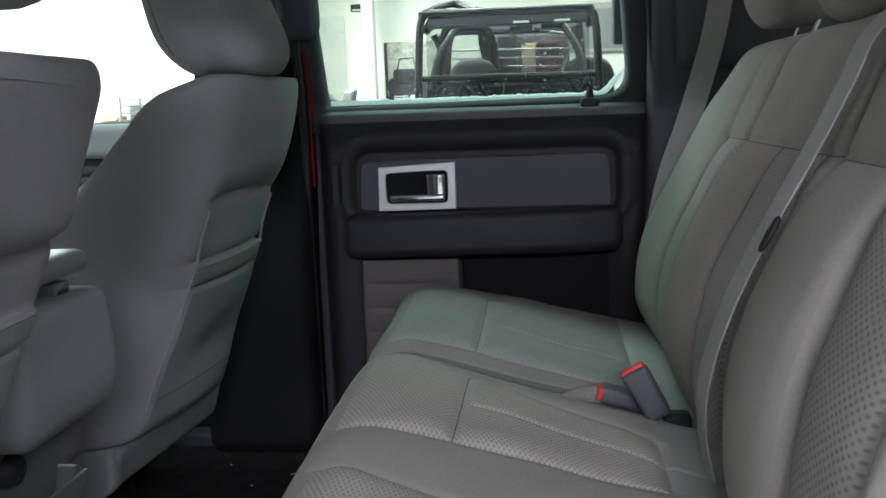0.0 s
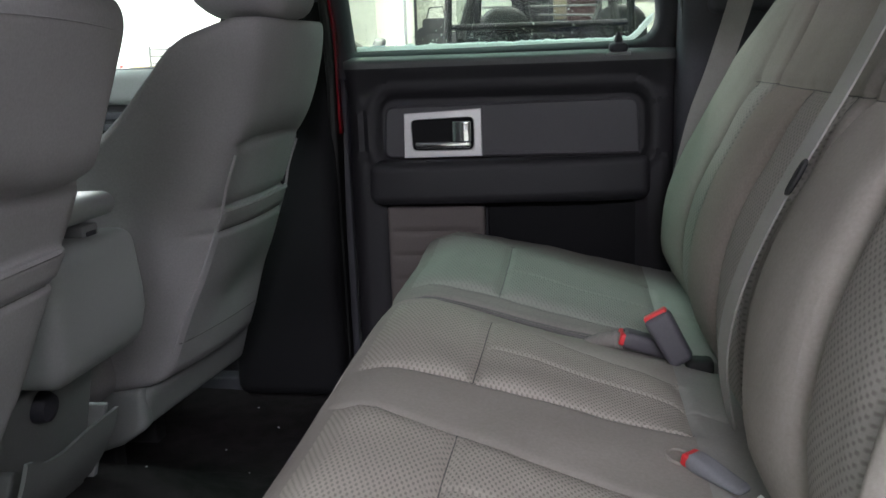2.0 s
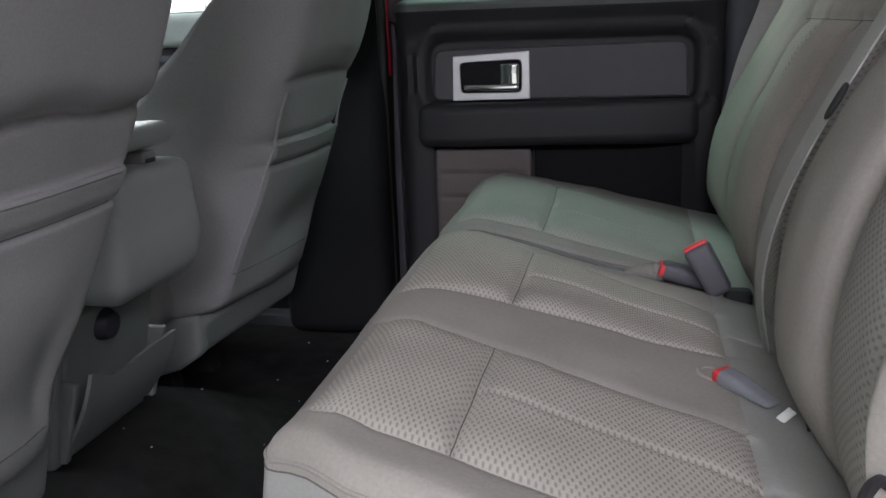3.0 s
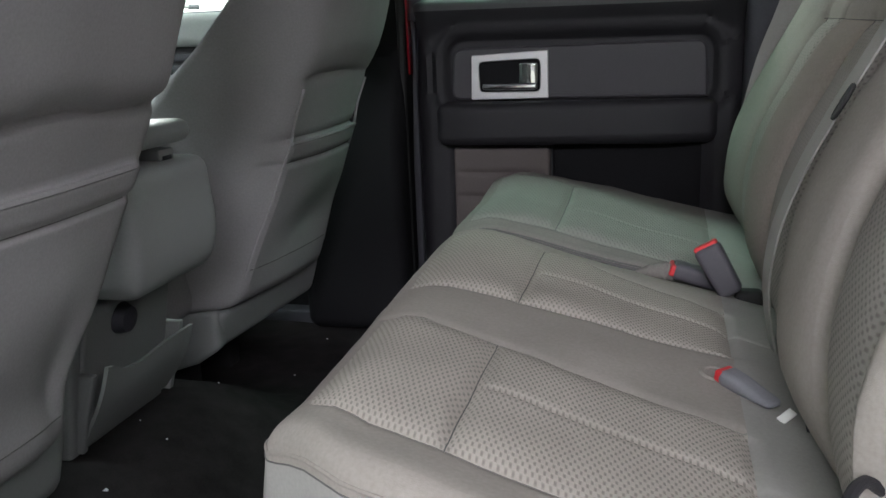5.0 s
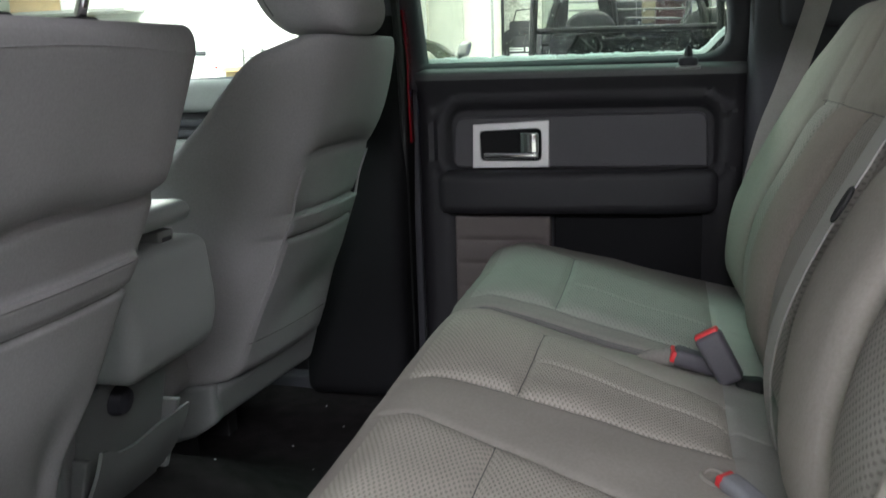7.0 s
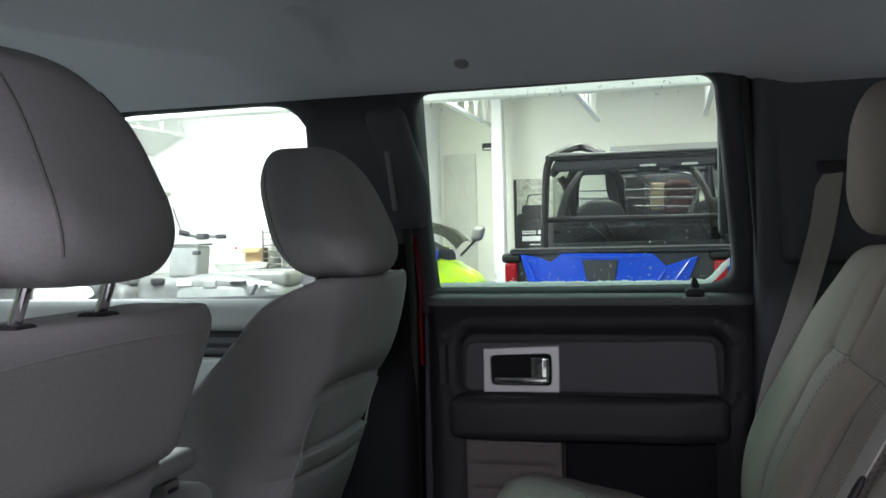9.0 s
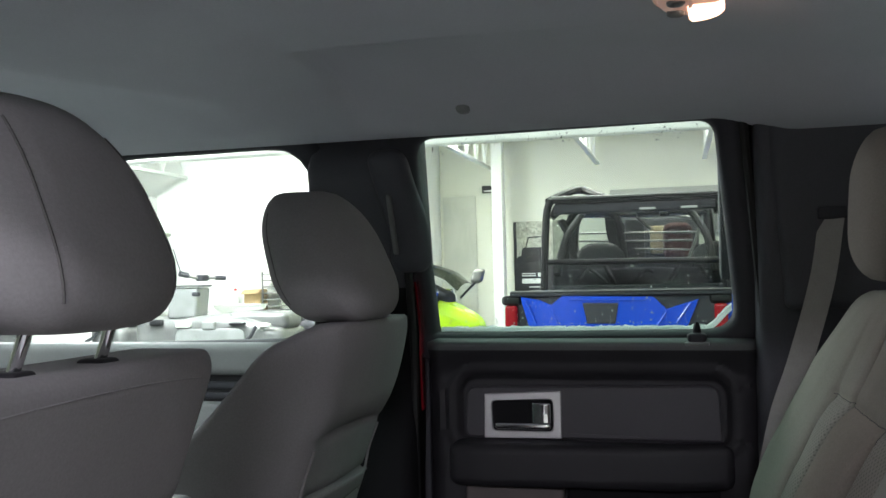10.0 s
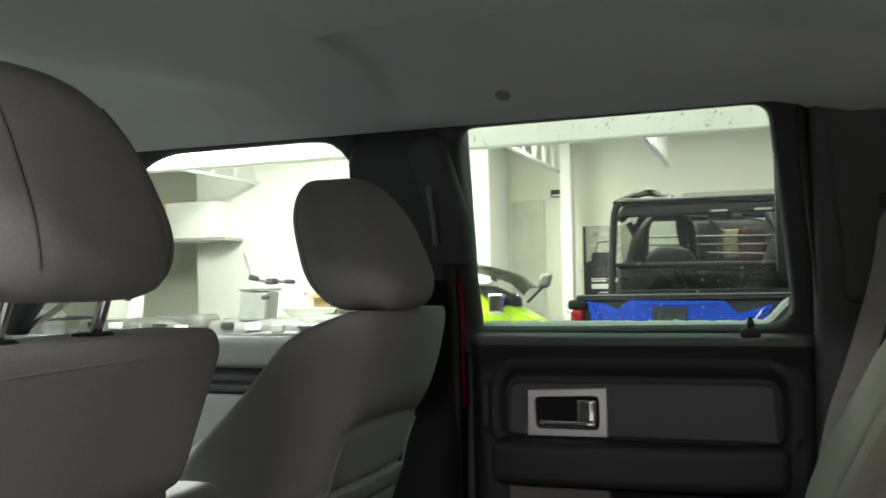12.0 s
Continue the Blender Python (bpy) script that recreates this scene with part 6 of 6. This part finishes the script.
def quad_bike(x, y, mat, label, high=0.0):
    ob = thing("quad_bike", label, "quad bike", "quad bikes", at=(x, y, GROUND))
    z = GROUND + high
    for dx in (-0.62, 0.62):
        for s in (-1, 1):
            wheel_y = y + s * 0.42
            part("tyre", loft([[(x + dx + q * math.cos(a), wheel_y + d, z + 0.30 + q * math.sin(a)) for a in (2 * math.pi * k / 20 for k in range(20))] for d, q in ((-0.12, 0.14), (-0.12, 0.26), (-0.09, 0.30), (0.09, 0.30), (0.12, 0.26), (0.12, 0.14))], True, True), RUBBER, ob)
            part("fender", softbox(grid(x + dx - 0.34, x + dx + 0.34, 0.06, 0.06), grid(wheel_y - 0.16, wheel_y + 0.16, 0.06, 0.05), grid(z + 0.56, z + 0.72, 0.04, 0.05), 0.05, lambda p, f: (p[0], p[1], p[2] - 0.10 * ((p[0] - x - dx) / 0.34) ** 2))[:2], mat, ob)
    part("frame", rbox((x - 0.75, y - 0.2, z + 0.25), (x + 0.75, y + 0.2, z + 0.62), 0.05), PLASTIC_DARK, ob)
    part("seat", softbox(grid(x - 0.45, x + 0.25, 0.06, 0.06), grid(y - 0.18, y + 0.18, 0.05, 0.06), grid(z + 0.62, z + 0.84, 0.04, 0.06), 0.06)[:2], PLASTIC_BLACK, ob)
    part("tank", softbox(grid(x + 0.15, x + 0.70, 0.06, 0.08), grid(y - 0.18, y + 0.18, 0.05, 0.08), grid(z + 0.60, z + 0.95, 0.05, 0.08), 0.08)[:2], mat, ob)
    for dx in (-0.62, 0.72):
        for k in range(5):
            part("rack_bar", tube([(x + dx - 0.28, y - 0.32 + 0.16 * k, z + 0.86), (x + dx + 0.28, y - 0.32 + 0.16 * k, z + 0.86)], 0.012, 6), PLASTIC_BLACK, ob)
        part("rack_bar", tube([(x + dx - 0.28, y - 0.34, z + 0.86), (x + dx - 0.28, y + 0.34, z + 0.86), (x + dx + 0.28, y + 0.34, z + 0.86), (x + dx + 0.28, y - 0.34, z + 0.86)], 0.014, 6, True), PLASTIC_BLACK, ob)
    part("handlebar", tube(curve([(x + 0.22, y - 0.40, z + 1.14), (x + 0.30, y - 0.15, z + 1.10), (x + 0.32, y, z + 1.02), (x + 0.30, y + 0.15, z + 1.10), (x + 0.22, y + 0.40, z + 1.14)]), 0.014, 6), STEEL, ob)
    for s in (-1, 1):
        part("grip", tube([(x + 0.22, y + s * 0.40, z + 1.14), (x + 0.25, y + s * 0.27, z + 1.13)], 0.022, 8), PLASTIC_BLACK, ob)
    part("instrument_pod", softbox(grid(x + 0.30, x + 0.48, 0.04, 0.04), grid(y - 0.10, y + 0.10, 0.04, 0.04), grid(z + 1.0, z + 1.14, 0.04, 0.04), 0.04)[:2], PLASTIC_DARK, ob)
    return ob


quad_bike(-2.95, 8.3, WHITE_PAINT, "white quad bike with black racks", 0.22)
quad_bike(-7.6, 8.0, PALE_GREY, "grey quad bike with black racks", 0.22)
tagged(part("display_stand", rbox((-8.0, 6.9, GROUND - 0.001), (-2.3, 9.15, GROUND + 0.22), 0.02), CONCRETE), "low grey display plinth", "plinth", kind="structure")
crate = thing("cardboard_box", "open tan cardboard box on the work shelf", "box", at=(-4.12, 9.05, 0.6))
part("carton", rbox((-4.22, 8.98, 0.604), (-4.02, 9.16, 0.85), 0.006), CARDBOARD, crate)
part("flap", moved(rbox((-0.1, -0.10, 0), (0.1, 0, 0.006), 0.002), pose(-4.12, 8.98, 0.842, 24, 0, 0)), CARDBOARD, crate)
shelf = thing("work_shelf", "grey steel work shelf along the wall", "shelf", at=(-3.8, 9.0, GROUND))
part("top", rbox((-5.2, 8.70, 0.56), (-2.4, 9.18, 0.60), 0.006), STEEL, shelf)
for x in (-5.15, -2.45):
    for y in (8.8, 9.13):
        part("leg", rbox((x - 0.02, y - 0.02, GROUND + 0.215), (x + 0.02, y + 0.02, 0.56), 0.004), STEEL, shelf)
tub = thing("plastic_tub", "shallow white plastic tub on the work shelf", "tub", at=(-4.2, 8.84, 0.602))
ring = lambda d, hgt: [(-4.2 + (0.32 + d) * math.cos(a), 8.84 + (0.12 + d * 0.6) * math.sin(a), 0.602 + hgt) for a in (2 * math.pi * k / 28 for k in range(28))]
part("bowl", loft([ring(-0.10, 0.0), ring(-0.02, 0.05), ring(0.0, 0.085), ring(0.015, 0.088), ring(0.010, 0.094), ring(-0.01, 0.090), ring(-0.03, 0.05), ring(-0.11, 0.008)], True, True), WHITE_PAINT, tub)
rack = thing("tray_rack", "dark wire rack of trays on the work shelf", "rack", at=(-3.97, 9.1, 0.6))
for x in (-4.0, -3.78):
    part("upright", rbox((x - 0.008, 8.98, 0.602), (x + 0.008, 9.0, 1.05), 0.002), DARK_STEEL, rack)
for k in range(6):
    part("tray", rbox((-4.0, 8.96, 0.66 + 0.07 * k), (-3.78, 9.15, 0.672 + 0.07 * k), 0.003), DARK_STEEL, rack)
bottle = thing("bottle", "small white plastic bottle on the work shelf", "bottle", at=(-4.36, 9.05, 0.6))
part("body", tube([(-4.36, 9.05, 0.603), (-4.36, 9.05, 0.75), (-4.36, 9.05, 0.80), (-4.36, 9.05, 0.84)], [0.035, 0.035, 0.016, 0.014], 14), WHITE_PAINT, bottle)
part("cap", tube([(-4.36, 9.05, 0.84), (-4.36, 9.05, 0.865)], [0.017, 0.016], 12), RED_PART, bottle, "red cap")
crate = thing("storage_crate", "large white carton on a wall bracket", "box", at=(-5.77, 9.0, 1.5))
part("carton", rbox((-6.08, 8.85, 1.52), (-5.42, 9.19, 1.94), 0.01), WHITE_PAINT, crate)
part("bracket", rbox((-6.6, 8.8, 1.48), (-5.25, 9.2, 1.517), 0.006), STEEL, crate)
crate = thing("storage_crate", "large tan carton on a wall bracket", "box", at=(-6.4, 9.0, 1.5))
part("carton", rbox((-6.75, 8.87, 1.52), (-6.09, 9.19, 1.95), 0.01), CARDBOARD, crate)

# small litter on the carpet
rnd = random.Random(9)
verts, faces = [], []
for _ in range(40):
    x, y = rnd.uniform(-0.45, 0.1), rnd.uniform(0.9, 1.85)
    r, z = rnd.uniform(0.0012, 0.004), floor_height(x, y)
    k = len(verts)
    verts += [(x - r, y - r * 0.6, z), (x + r, y - r * 0.4, z), (x + r * 0.3, y + r, z), (x, y, z + r * 0.9)]
    faces += [(0 + k, 1 + k, 3 + k), (1 + k, 2 + k, 3 + k), (2 + k, 0 + k, 3 + k)]
tagged(part("floor_crumbs", (verts, faces), SNOW, smooth=False), "pale crumbs of dirt on the carpet", "crumbs", kind="stuff")
